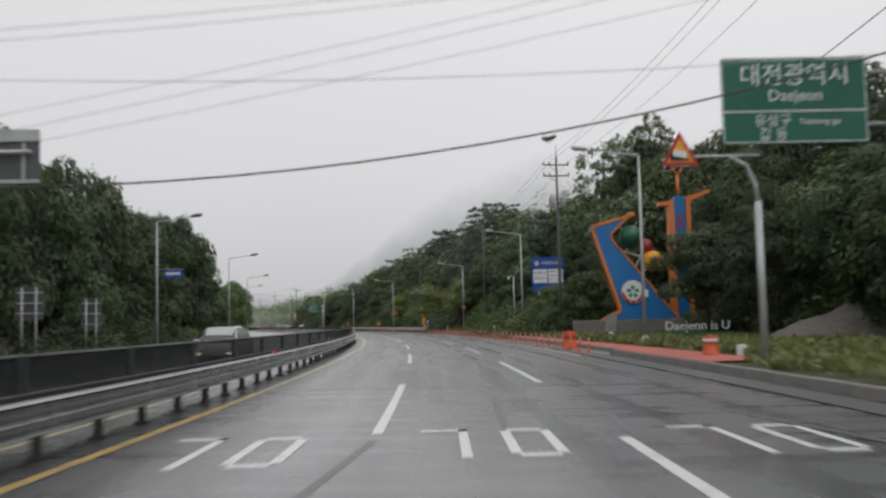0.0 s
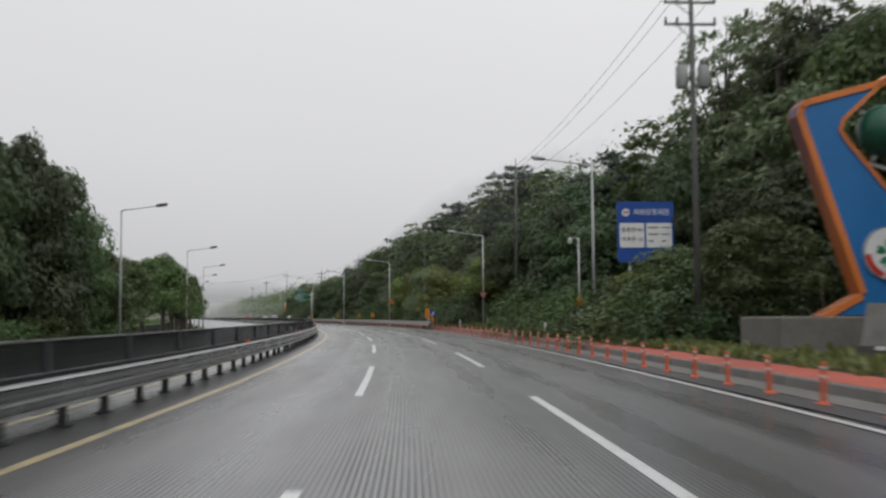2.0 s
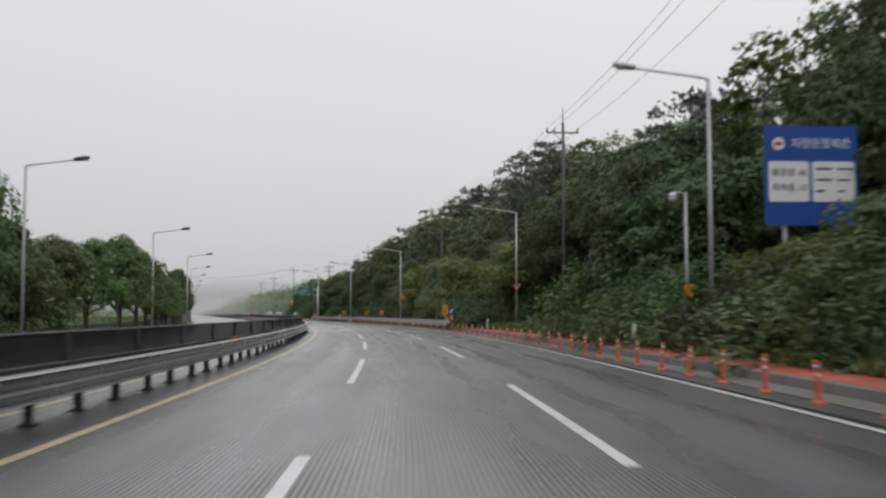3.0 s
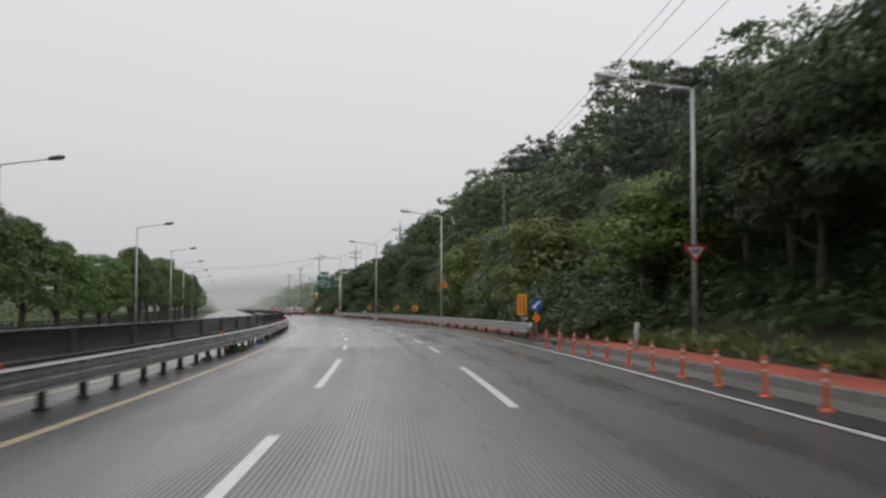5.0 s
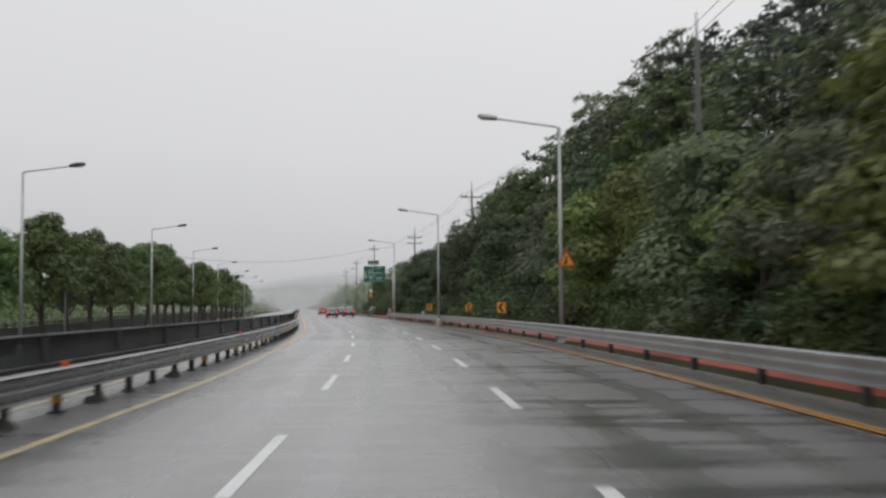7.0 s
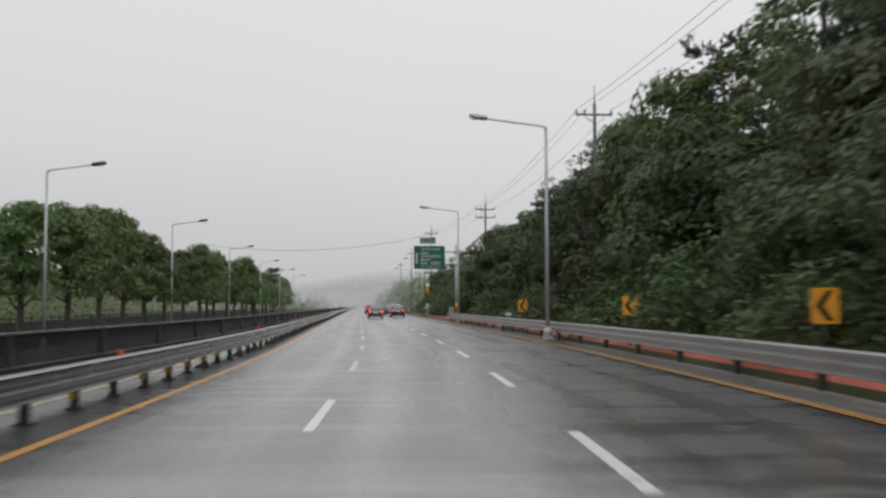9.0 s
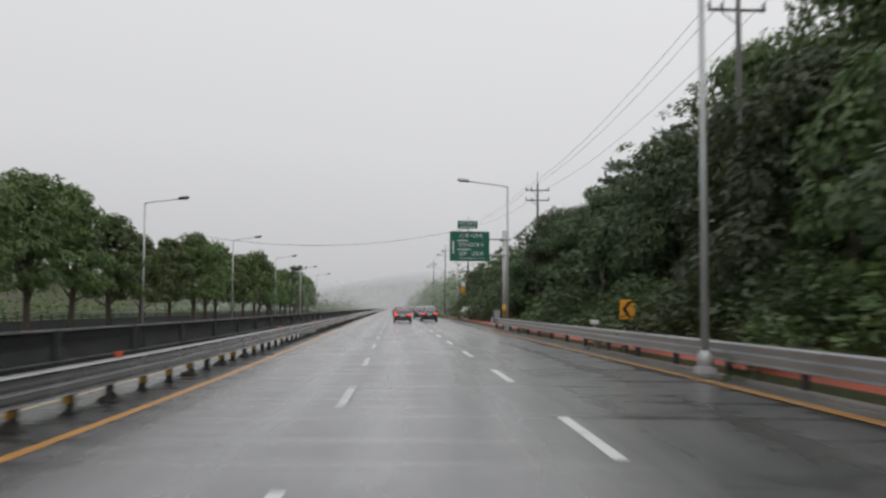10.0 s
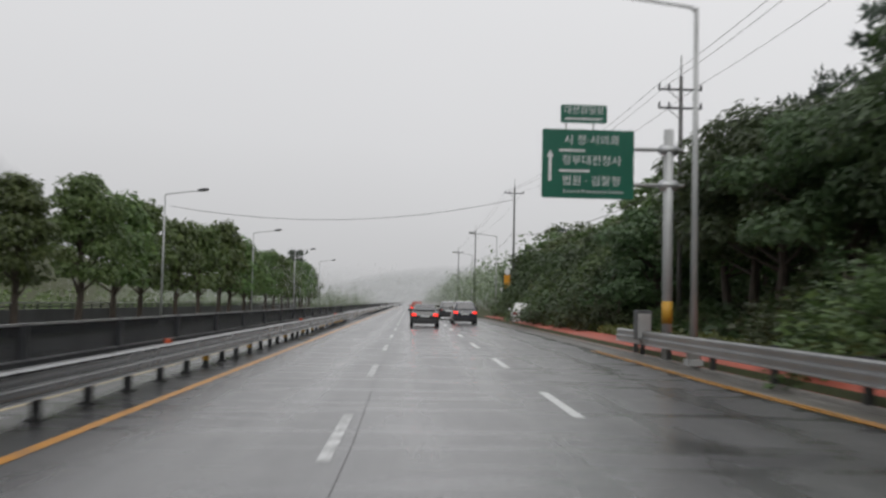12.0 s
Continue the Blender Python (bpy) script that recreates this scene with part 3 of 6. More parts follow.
def median(s0, s1, label):
    o = thing("median_guardrail", at_road(s0, -3.9), label, "guardrail", "median guardrails")
    inv = o.matrix_world.inverted()
    rail_run(o, s0, s1, 4.0, -3.64, 0.5, 1, RAIL_STEEL, h=0.34)
    rail_run(o, s0, s1, 4.0, -4.2, 0.5, -1, RAIL_STEEL, h=0.34)
    # cap in paler steel than the beam: the sky's shine put into colour
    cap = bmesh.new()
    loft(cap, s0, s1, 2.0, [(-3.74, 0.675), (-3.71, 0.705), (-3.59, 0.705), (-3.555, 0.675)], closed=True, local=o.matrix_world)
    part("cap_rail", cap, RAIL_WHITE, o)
    # two added pale strips paint the sky's glint along the rail's folds
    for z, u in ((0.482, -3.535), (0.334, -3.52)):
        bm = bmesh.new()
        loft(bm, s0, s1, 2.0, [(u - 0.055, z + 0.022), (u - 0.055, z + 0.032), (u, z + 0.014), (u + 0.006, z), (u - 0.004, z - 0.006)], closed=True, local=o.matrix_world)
        part("fold", bm, RAIL_WHITE, o, "pale strip painting the sky's glint on the corrugated rail")
    bm = bmesh.new()
    loft(bm, s0, s1, 2.0, [(-4.02, 1.165), (-4.02, 1.195), (-3.96, 1.195), (-3.96, 1.165)], closed=True, local=o.matrix_world)
    part("top_rail", bm, RAIL_WHITE, o, "pale steel capping")
    bm = bmesh.new()
    loft(bm, s0, s1, 2.0, [(-4.02, 0.66), (-4.02, 0.72), (-3.96, 0.72), (-3.96, 0.66)], closed=True, local=o.matrix_world)
    part("bottom_rail", bm, DARK_STEEL, o)
    bm = bmesh.new()
    loft(bm, s0, s1, 2.0, [(-4.03, 0.722), (-4.03, 0.742), (-3.95, 0.742), (-3.95, 0.722)], closed=True, local=o.matrix_world)
    part("capping_strip", bm, RAIL_WHITE, o, "pale steel strip")
    s = s0
    k = 0
    while s < s1:
        piece("post", POST, o, inv @ at_road(s, -3.78 + rng.uniform(-0.03, 0.03), 0, rng.uniform(-3, 3)))
        if s > 126 and rng.random() < 0.45:
            bm = bmesh.new()
            box(bm, -0.065, 0.065, -0.065, 0.065, 0.15, 0.25)
            part("tape_band", bm, TAPE, o, "yellow hazard tape", m=inv @ at_road(s, -3.78))
        if k % 2 == 0:
            piece("screen_post", FENCE_POST, o, inv @ at_road(s, -3.99))
            e = min(s + 4.0, s1)
            bm = bmesh.new()
            loft(bm, s, e, 2.0, [(-4.0, 0.742), (-4.0, 1.165), (-3.985, 1.165), (-3.985, 0.742)], closed=True, local=o.matrix_world)
            part("mesh_panel", bm, SCREEN, o, "dark anti-glare mesh")
        if k % 9 == 4:
            bm = bmesh.new()
            box(bm, -0.06, 0.06, -0.02, 0.02, 0.7, 0.79, 0.01)
            part("reflector", bm, ORANGE, o, "orange delineator", m=inv @ at_road(s, -3.66))
        s += 2.0
        k += 1


for a in range(-20, 300, 40):
    median(a, a + 40, "wet grey steel median guardrail topped by a dark mesh screen")
o = thing("median_guardrail", at_road(300, -3.9), "distant grey median guardrail with a dark screen", "guardrail", "median guardrails")
rail_run(o, 300, 900, 100, -3.64, 0.5, 1, RAIL_STEEL, h=0.34)
bm = bmesh.new()
loft(bm, 300, 900, 10, [(-4.0, 0.72), (-4.0, 1.19), (-3.96, 1.19), (-3.96, 0.72)], closed=True, local=o.matrix_world)
part("mesh_panel", bm, SCREEN, o)
bm = bmesh.new()
for k in range(150):
    q = o.matrix_world.inverted() @ P(301 + k * 4, -3.78)
    box(bm, q.x - 0.07, q.x + 0.07, q.y - 0.07, q.y + 0.07, -0.1, 0.66)
tagged(part("post", bm, DARK_STEEL, o), kind="stuff")

# odds and ends along the foot of the barrier
BLUE_PLASTIC = simple("blue_plastic", (0.02, 0.11, 0.35), 0.5, wear=0.3)
o = thing("post_foot", at_road(138.0, -3.74, 0.0), "flattened blue plastic foot round a barrier post", "post foot")
bm = bmesh.new()
tube(bm, [(0, 0, 0.0), (0, 0, 0.05), (0, 0, 0.09), (0, 0, 0.16)], [0.2, 0.16, 0.11, 0.08], 10)
part("foot", bm, BLUE_PLASTIC, o)
o = thing("bucket", at_road(128.2, -3.76, 0.0), "black plastic tub standing at the foot of the barrier", "bucket")
bm = bmesh.new()
tube(bm, [(0, 0, 0.0), (0, 0, 0.02), (0, 0, 0.5), (0, 0, 0.53), (0, 0, 0.5)], [0.16, 0.17, 0.22, 0.23, 0.19], 14)
part("tub", bm, DARK_STEEL, o)
MUD = simple("mud", (0.05, 0.045, 0.04), 0.7, wear=0.4, scale=8, bump=0.6)
for s in (124, 130, 132, 146, 150, 156, 196, 202, 206, 212, 216, 220, 232):
    bm = bmesh.new()
    tube(bm, [(0, 0, -0.01), (0, 0, 0.035), (0.02, 0.01, 0.09), (0.02, 0, 0.15)], [0.25, 0.18, 0.1, 0.06], 9)
    for v in bm.verts:
        v.co += Vector((noise.noise(v.co * 9 + Vector((s, 0, 0))), noise.noise(v.co * 9 + Vector((0, s, 0))), 0)) * 0.06
    o = new("mud", mesh_of("mud", bm, MUD, True))
    o.matrix_world = at_road(s - 0.1, -3.75, 0.0)
    tagged(o, "low dark mound of wet mud round a barrier post", "mud", "mud at the barrier posts")

# ---- right-hand guardrail on the kerb ----
RPOST = post_mesh(0.13, 0.13, 0.1, 0.87, DARK_STEEL)


def right_rail(s0, s1):
    o = thing("roadside_guardrail", at_road(s0, 8.0), "pale galvanised corrugated guardrail standing on a concrete kerb", "guardrail", "roadside guardrails")
    inv = o.matrix_world.inverted()
    rail_run(o, s0, s1, 4.0, 7.97, 0.63, -1, RAIL_WHITE, h=0.41)
    s = s0 + 1
    while s < s1:
        piece("post", RPOST, o, inv @ at_road(s, 8.1, 0, rng.uniform(-3, 3)))
        s += 4.0


for a, b in ((137.6, 170), (170, 210), (210, 250), (250, 261)):
    right_rail(a, b)
o = thing("rail_end", at_road(137.5, 8.0), "rounded steel end of the roadside guardrail", "guardrail")
bm = bmesh.new()
tube(bm, [(0.02, -0.1, 0.44), (0.02, -0.1, 0.87)], 0.14, 12)
part("end_cap", bm, RAIL_WHITE, o)

# ---- kerb, gutter and red paving ----
KERB_PIECE = {}


def kerb_run(s0, s1, u, h, w=0.2):
    """Kerb of separate concrete blocks, each a part."""
    own = tagged(new("kerb"), "weathered grey concrete kerb of separate blocks", "kerb", kind="structure")
    own.matrix_world = at_road(s0, u)
    inv = own.matrix_world.inverted()
    key = (h, w)
    if key not in KERB_PIECE:
        bm = bmesh.new()
        prism(bm, [(0, -0.1), (0.05, h - 0.03), (0.08, h), (w, h), (w, -0.1)], 0.008, 1.99)
        KERB_PIECE[key] = mesh_of("kerb_block", bm, KERB)
    s = s0
    while s < s1 - 0.5:
        piece("kerb_block", KERB_PIECE[key], own, inv @ at_road(s, u, rng.uniform(-0.006, 0.006)))
        s += 2.0


kerb_run(-30, 40, 8.1, 0.22)
kerb_run(40.1, 138, 8.58, 0.22, 0.17)
kerb_run(138.1, 330, 8.1, 0.07)
for s in (40.0, 138.05):
    bm = bmesh.new()
    box(bm, 0.0, 0.72, -0.1, 0.04, -0.1, 0.235, 0.02)
    ob = new("kerb", mesh_of("kerb", bm, KERB))
    ob.matrix_world = at_road(s, 8.08)
    tagged(ob, "concrete kerb return where the kerb line steps", "kerb", kind="structure")
sheet("shoulder", -60, 137, [(7.15, 0.004), (7.6, 0.002), (8.12, -0.01)], SHOULDER, "dark wet asphalt strip along the kerb", "road")
sheet("gutter", 40.05, 138, [(7.86, 0.006), (8.25, 0.004), (8.63, 0.016)], GUTTER, "wet concrete gutter beside the kerb", "gutter")
sheet("gutter", 138, 900, [(7.35, 0.004), (7.9, -0.008), (8.12, -0.012)], GUTTER, "wet concrete gutter beside the kerb", "gutter")
sheet("pavement", 138.1, 330, [(8.29, 0.06), (8.45, 0.18), (8.8, 0.27), (9.9, 0.29)], RED_PAVING, "wet red-coloured paved strip behind the kerb", "pavement")
sheet("pavement", 27, 40, [(8.2, 0.235), (8.6, 0.25), (9.9, 0.27)], RED_PAVING, "wet red-coloured paved strip behind the kerb", "pavement")
sheet("pavement", 40, 138, [(8.72, 0.222), (9.1, 0.24), (9.9, 0.255)], RED_PAVING, "wet red-coloured paved strip behind the kerb", "pavement")

# ---- speed numerals painted in each lane ----
def numeral(parent, s0, u0, kind):
    bm = bmesh.new()
    strokes = {"7": (((0.0, 0.62), (2.55, 2.78)), ((0.5, 0.62), (0.0, 2.78))),
               "0": (((0.0, 0.13), (0.3, 2.5)), ((0.52, 0.65), (0.3, 2.5)), ((0.1, 0.55), (2.48, 2.74)), ((0.1, 0.55), (0.04, 0.3)))}[kind]
    for (a, b), (c, d) in strokes:
        quads = 3
        for k in range(quads):
            y0, y1 = c + (d - c) * k / quads, c + (d - c) * (k + 1) / quads
            bm.faces.new([bm.verts.new(P(s0 + y, u0 + x, 0.0045)) for x, y in ((a, y0), (b, y0), (b, y1), (a, y1))])
    ob = new("numeral", mesh_of("numeral", bm, WHITE_PAINT))
    ob.parent = parent


for s0, u0 in ((10.85, -2.55), (11.25, 0.58), (11.1, 3.85)):
    numeral(road_a, s0, u0, "7")
    numeral(road_a, s0, u0 + 1.05, "0")

# ---- street lamps ----
GLASS_LENS = simple("lamp_glass", (0.6, 0.6, 0.55), 0.25, wear=0.1)


WHITE_BOX = simple("white_control_box", (0.55, 0.55, 0.54), 0.5, wear=0.2)


def street_lamp(s, u, side, h, reach, label, base_z=None):
    """side: +1 when the arm reaches towards smaller u (from the right verge)."""
    z = hill(s, u) if base_z is None else base_z
    o = thing("street_lamp", at_road(s, u, z), label, "street lamp", "street lamps on the right" if side > 0 else "street lamps across the road")
    h = h - z
    bm = bmesh.new()
    tube(bm, [(0, 0, 0.3), (0, 0, h * 0.5), (0, 0, h)], [0.095, 0.08, 0.06], 12)
    part("pole", bm, POLE_GREY, o)
    bm = bmesh.new()
    box(bm, -0.2, 0.2, -0.2, 0.2, -0.1, 0.06, 0.015)
    tube(bm, [(0, 0, 0.0), (0, 0, 0.3), (0, 0, 0.42)], [0.2, 0.17, 0.1], 12)
    part("base", bm, POLE_GREY, o)
    if abs(s - 47) < 2:
        bm = bmesh.new()
        box(bm, 0.02, 0.2, -0.12, 0.02, 2.25, 2.6, 0.02)
        part("control_box", bm, WHITE_BOX, o, "small white control box")
    d = -side
    bm = bmesh.new()
    tube(bm, [(0, 0, h - 0.12), (d * 0.12, 0, h + 0.02), (d * 0.5, 0, h + 0.07), (d * (reach - 0.35), 0, h + 0.32)], [0.05, 0.045, 0.04, 0.035], 8)
    part("arm", bm, POLE_GREY, o)
    bm = bmesh.new()
    x0, x1 = reach - 0.4, reach + 0.35
    for k in range(5):
        f = k / 4
        w = 0.07 + 0.1 * math.sin(math.pi * (0.15 + 0.75 * f))
        hh = 0.05 + 0.07 * math.sin(math.pi * (0.15 + 0.7 * f))
        x = d * (x0 + (x1 - x0) * f)
        zc = h + 0.34 + 0.1 * f
        ring = [bm.verts.new((x, w * math.cos(a), zc + hh * math.sin(a))) for a in [j * math.pi / 5 for j in range(10)]]
        if k:
            for j in range(10):
                bm.faces.new((last[j], last[(j + 1) % 10], ring[(j + 1) % 10], ring[j]))
        else:
            bm.faces.new(ring)
        last = ring
    bm.faces.new(last[::-1])
    bmesh.ops.recalc_face_normals(bm, faces=bm.faces)
    head = part("lamp_head", bm, DARK_STEEL if side < 0 else POLE_GREY, o, "cobra-head lamp housing", smooth=True)
    bm = bmesh.new()
    xm = d * (x0 + 0.48)
    bmesh.ops.create_uvsphere(bm, u_segments=10, v_segments=6, radius=1, matrix=Matrix.Translation((xm, 0, h + 0.35)) @ Matrix.Diagonal((0.22, 0.12, 0.09, 1)))
    part("lens", bm, GLASS_LENS, head, smooth=True)
    return o


for s, u, h in ((47, 11.25, 9.3), (89, 11.6, 9.35), (126.3, 11.45, 8.7), (171.0, 8.25, 8.7), (211.4, 7.7, 9.05), (252.6, 8.1, 9.4), (340, 10.6, 9.3), (385, 10.6, 9.3)):
    street_lamp(s, u, 1, h, 2.9, "tall grey steel street lamp with one arm over the road", 0.2)
for s, h in ((30, 8.75), (68, 8.75), (106.6, 8.75), (144, 8.4), (184, 8.55), (224.1, 8.75), (259, 8.75), (297, 8.75), (336, 8.75), (375, 8.75), (414, 8.75)):
    street_lamp(s, -16.7, -1, h, 2.7, "grey street lamp beside the opposite carriageway", -0.6)

# ---- utility poles and their wires ----
CERAMIC = simple("insulator", (0.2, 0.2, 0.21), 0.3, wear=0.2)
TANK = simple("transformer_tank", (0.3, 0.31, 0.31), 0.5, wear=0.3)
WIRE = simple("wire", (0.05, 0.05, 0.055), 0.5, wear=0.2)
WIRE_PALE = simple("pale_wire", (0.22, 0.22, 0.23), 0.5, wear=0.2)
POLES = [(25, 12.9, 14.6, 2), (74.2, 12.1, 14.3, 3), (115, 12.2, 13.4, 1), (166, 12.2, 11.3, 1), (222, 12.4, 12.7, 1), (271, 12.8, 12.4, 2), (330, 11.5, 14.2, 1), (392, 11.5, 14.2, 1), (450, 11.5, 14, 1)]


def utility_pole(s, u, top, arms):
    z = hill(s, u)
    o = thing("utility_pole", at_road(s, u, z), "dark concrete utility pole with steel crossarms among trees" + (" and transformers" if arms == 3 else ""), "utility pole", "utility poles")
    h = top - z
    bm = bmesh.new()
    tube(bm, [(0, 0, -0.5), (0, 0, h * 0.5), (0, 0, h - 0.4)], [0.125, 0.11, 0.085], 12)
    tube(bm, [(0, 0, h - 0.45), (0, 0, h + 0.6)], [0.04, 0.02], 6)
    part("pole", bm, CONC_POLE, o)
    for k in range(min(arms, 2)):
        za = h - 0.95 - 0.85 * k
        bm = bmesh.new()
        box(bm, -1.0, 1.0, 0.1, 0.18, za - 0.045, za + 0.045, 0.008)
        tube(bm, [(-0.6, 0.14, za), (0, 0.12, za - 0.5)], 0.02, 6)
        arm = part("crossarm", bm, DARK_STEEL, o)
        for x in (-0.95, -0.5, 0.95):
            bm = bmesh.new()
            tube(bm, [(x, 0.14, za + 0.03), (x, 0.14, za + 0.1), (x, 0.14, za + 0.22), (x, 0.14, za + 0.28)], [0.03, 0.065, 0.05, 0.03], 8)
            part("insulator", bm, CERAMIC, arm)
    if arms == 3:
        for x in (-0.42, 0.42):
            bm = bmesh.new()
            zt = h - 4.3
            tube(bm, [(x, 0, zt), (x, 0, zt + 0.04), (x, 0, zt + 0.8), (x, 0, zt + 0.86)], [0.2, 0.23, 0.23, 0.18], 14)
            t = part("transformer", bm, TANK, o, "grey transformer tank")
            for dx in (-0.1, 0.1):
                bm = bmesh.new()
                tube(bm, [(x + dx, 0, zt + 0.84), (x + dx, 0, zt + 1.0), (x + dx, 0, zt + 1.12)], [0.04, 0.055, 0.02], 8)
                part("bushing", bm, CERAMIC, t)
    return o


for row in POLES:
    utility_pole(*row)


def wire(a, b, sag, r, mat, label, group="overhead wires", n=14):
    bm = bmesh.new()
    mid = (Vector(a) + Vector(b)) / 2
    pts = [Vector(a).lerp(Vector(b), k / n) - Vector((0, 0, sag * 4 * (k / n) * (1 - k / n))) - mid for k in range(n + 1)]
    tube(bm, pts, r, 5)
    ob = new("wire", mesh_of("wire", bm, mat))
    ob.location = mid
    return tagged(ob, label, "cable", group)


for (s0, u0, t0, _), (s1, u1, t1, _) in zip(POLES, POLES[1:]):
    for du in (-0.95, -0.5, 0.95):
        wire(P(s0, u0 + du, t0 - 0.68), P(s1, u1 + du, t1 - 0.68), 0.7, 0.010, WIRE, "thin dark power line strung between utility poles")
    wire(P(s0, u0 - 0.15, t0 - 5.2), P(s1, u1 - 0.15, t1 - 5.2), 0.9, 0.016, WIRE, "dark telephone cable strung between utility poles")
# the cable across the road, with its joint, and the high lines beyond
wire(P(27, -23.2, 6.4), P(24.14, 17.82, 9.56), 2.53, 0.028, WIRE, "thick dark cable sagging across the road", "cables across the road", 24)
bm = bmesh.new()
tube(bm, [(-0.16, 0, -0.02), (-0.05, 0, -0.07), (0.08, 0, -0.04), (0.2, 0, 0.02)], [0.03, 0.07, 0.06, 0.03], 8)
o = new("cable_joint", mesh_of("cable_joint", bm, WIRE))
o.matrix_world = at_road(24.14, 3.66, 5.92)
tagged(o, "dark splice box on the cable across the road", "cable")
for k, (za, zb) in enumerate(((5.25, 11.55), (4.8, 11.33), (4.51, 10.66))):
    wire(P(22.7, -15.63, za), P(22.7, 15.53, zb), 0.3, 0.007, WIRE_PALE, "pale high wire crossing above the road", "cables across the road", 24)
for k in range(2):
    wire(P(22.7, -16.53, 7.8 + 0.26 * k), P(22.7, 13.49, 10.38 + 0.26 * k), 0.43, 0.008, WIRE_PALE, "pale high wire crossing above the road", "cables across the road", 24)
wire(P(22.7, -15.63, 7.55), P(22.7, 17.02, 7.84), 0.63, 0.009, WIRE_PALE, "pale high wire crossing above the road", "cables across the road", 24)
wire(P(352, -30, 13.0), P(352, 14, 15.0), 2.2, 0.03, WIRE, "dark cable sagging far across the road", "cables across the road", 20)
# ---- orange delineator posts along the kerb ----
WHITE_BAND = simple("white_reflective_band", (0.55, 0.54, 0.52), 0.4, wear=0.35)
bm = bmesh.new()
tube(bm, [(0, 0, 0.03), (0, 0, 0.1), (0, 0, 0.66), (0, 0, 0.7)], [0.055, 0.045, 0.04, 0.025], 10)
POST_M = mesh_of("post", bm, ORANGE)
bm = bmesh.new()
tube(bm, [(0, 0, 0.0), (0, 0, 0.02), (0, 0, 0.06)], [0.12, 0.115, 0.06], 12)
FOOT_M = mesh_of("foot", bm, ORANGE)
bm = bmesh.new()
tube(bm, [(0, 0, 0), (0, 0, 0.06)], 0.047, 10)
BAND_M = mesh_of("band", bm, WHITE_BAND)
first = None
s = 42.6
rng = random.Random(9)
while s < 134:
    lean = (rng.gauss(0, 2.2), rng.gauss(0, 2.2))
    p = P(s, 7.7)
    m = pose(p.x, p.y, -0.008, lean[0], lean[1], heading(s))
    if first is None:
        first = thing("delineator_post", m, "flexible orange delineator post with pale bands beside the kerb", "delineator", "orange delineator posts")
        piece("foot", FOOT_M, first, Matrix())
        piece("post", POST_M, first, Matrix())
        for z in (0.42, 0.56):
            piece("band", BAND_M, first, Matrix.Translation((0, 0, z)))
    else:
        copy_thing(first, m)
    s += 2.298
bm = bmesh.new()
tube(bm, [(0, 0, -0.1), (0, 0, 0.8), (0, 0, 0.83)], [0.07, 0.07, 0.05], 10)
WPOST_M = mesh_of("marker_post", bm, WHITE_BAND)
for s in (89.4, 124.7):
    o = new("marker_post", WPOST_M)
    p = P(s, 9.0)
    o.matrix_world = pose(p.x, p.y, 0.24, 2, 4, heading(s))
    tagged(o, "short white marker post standing on the red paving", "marker post", "white marker posts")

# ---- signs ----
SIGN_GREEN = simple("sign_green", (0.008, 0.12, 0.075), 0.35, wear=0.12, scale=2, bump=0.03)
SIGN_BLUE = simple("sign_blue", (0.012, 0.07, 0.32), 0.35, wear=0.12, scale=2, bump=0.03)
SIGN_WHITE = simple("sign_white", (0.72, 0.73, 0.73), 0.4, wear=0.1, scale=2, bump=0.03)
SIGN_YELLOW = simple("sign_yellow", (0.72, 0.33, 0.03), 0.4, wear=0.15, scale=2, bump=0.03)
SIGN_ORANGE = simple("sign_orange", (0.75, 0.2, 0.02), 0.4, wear=0.15, scale=2, bump=0.03)
SIGN_RED = simple("sign_red", (0.5, 0.025, 0.02), 0.4, wear=0.15, scale=2, bump=0.03)
SIGN_BLACK = simple("sign_black", (0.015, 0.015, 0.016), 0.4, wear=0.2, scale=2, bump=0.03)
SIGN_BACK = simple("sign_back", (0.11, 0.115, 0.12), 0.5, metal=0.3, wear=0.25, scale=2)


def rounded(x0, x1, z0, z1, r, n=4):
    pts = []
    for cx, cz, a0 in ((x1 - r, z1 - r, 0), (x0 + r, z1 - r, 90), (x0 + r, z0 + r, 180), (x1 - r, z0 + r, 270)):
        for k in range(n + 1):
            a = radians(a0 + 90 * k / n)
            pts.append((cx + r * math.cos(a), cz + r * math.sin(a)))
    return pts


def plate(name, outline, mat, parent, y=0.0, d=0.03, label=""):
    bm = bmesh.new()
    prism(bm, outline, y - d, y)
    return part(name, bm, mat, parent, label)


def bar(bm, x0, x1, z0, z1, y, d=0.006):
    return box(bm, x0, x1, y - d, y, z0, z1)


def bars(rows, y, mat, parent):
    """Writing too small to read: one plain bar to a word."""
    for x0, x1, z0, z1 in rows:
        part("lettering_bar", bar(bmesh.new(), x0, x1, z0, z1, y), mat, parent)


def round_outline(r, n=28, cx=0.0, cz=0.0):
    return [(cx + r * math.cos(2 * math.pi * k / n), cz + r * math.sin(2 * math.pi * k / n)) for k in range(n)]


def pole(parent, x, z0, z1, r, mat=POLE_GREY, y=0.1, name="pole"):
    bm = bmesh.new()
    tube(bm, [(x, y, z0), (x, y, z1)], r, 12)
    return part(name, bm, mat, parent)


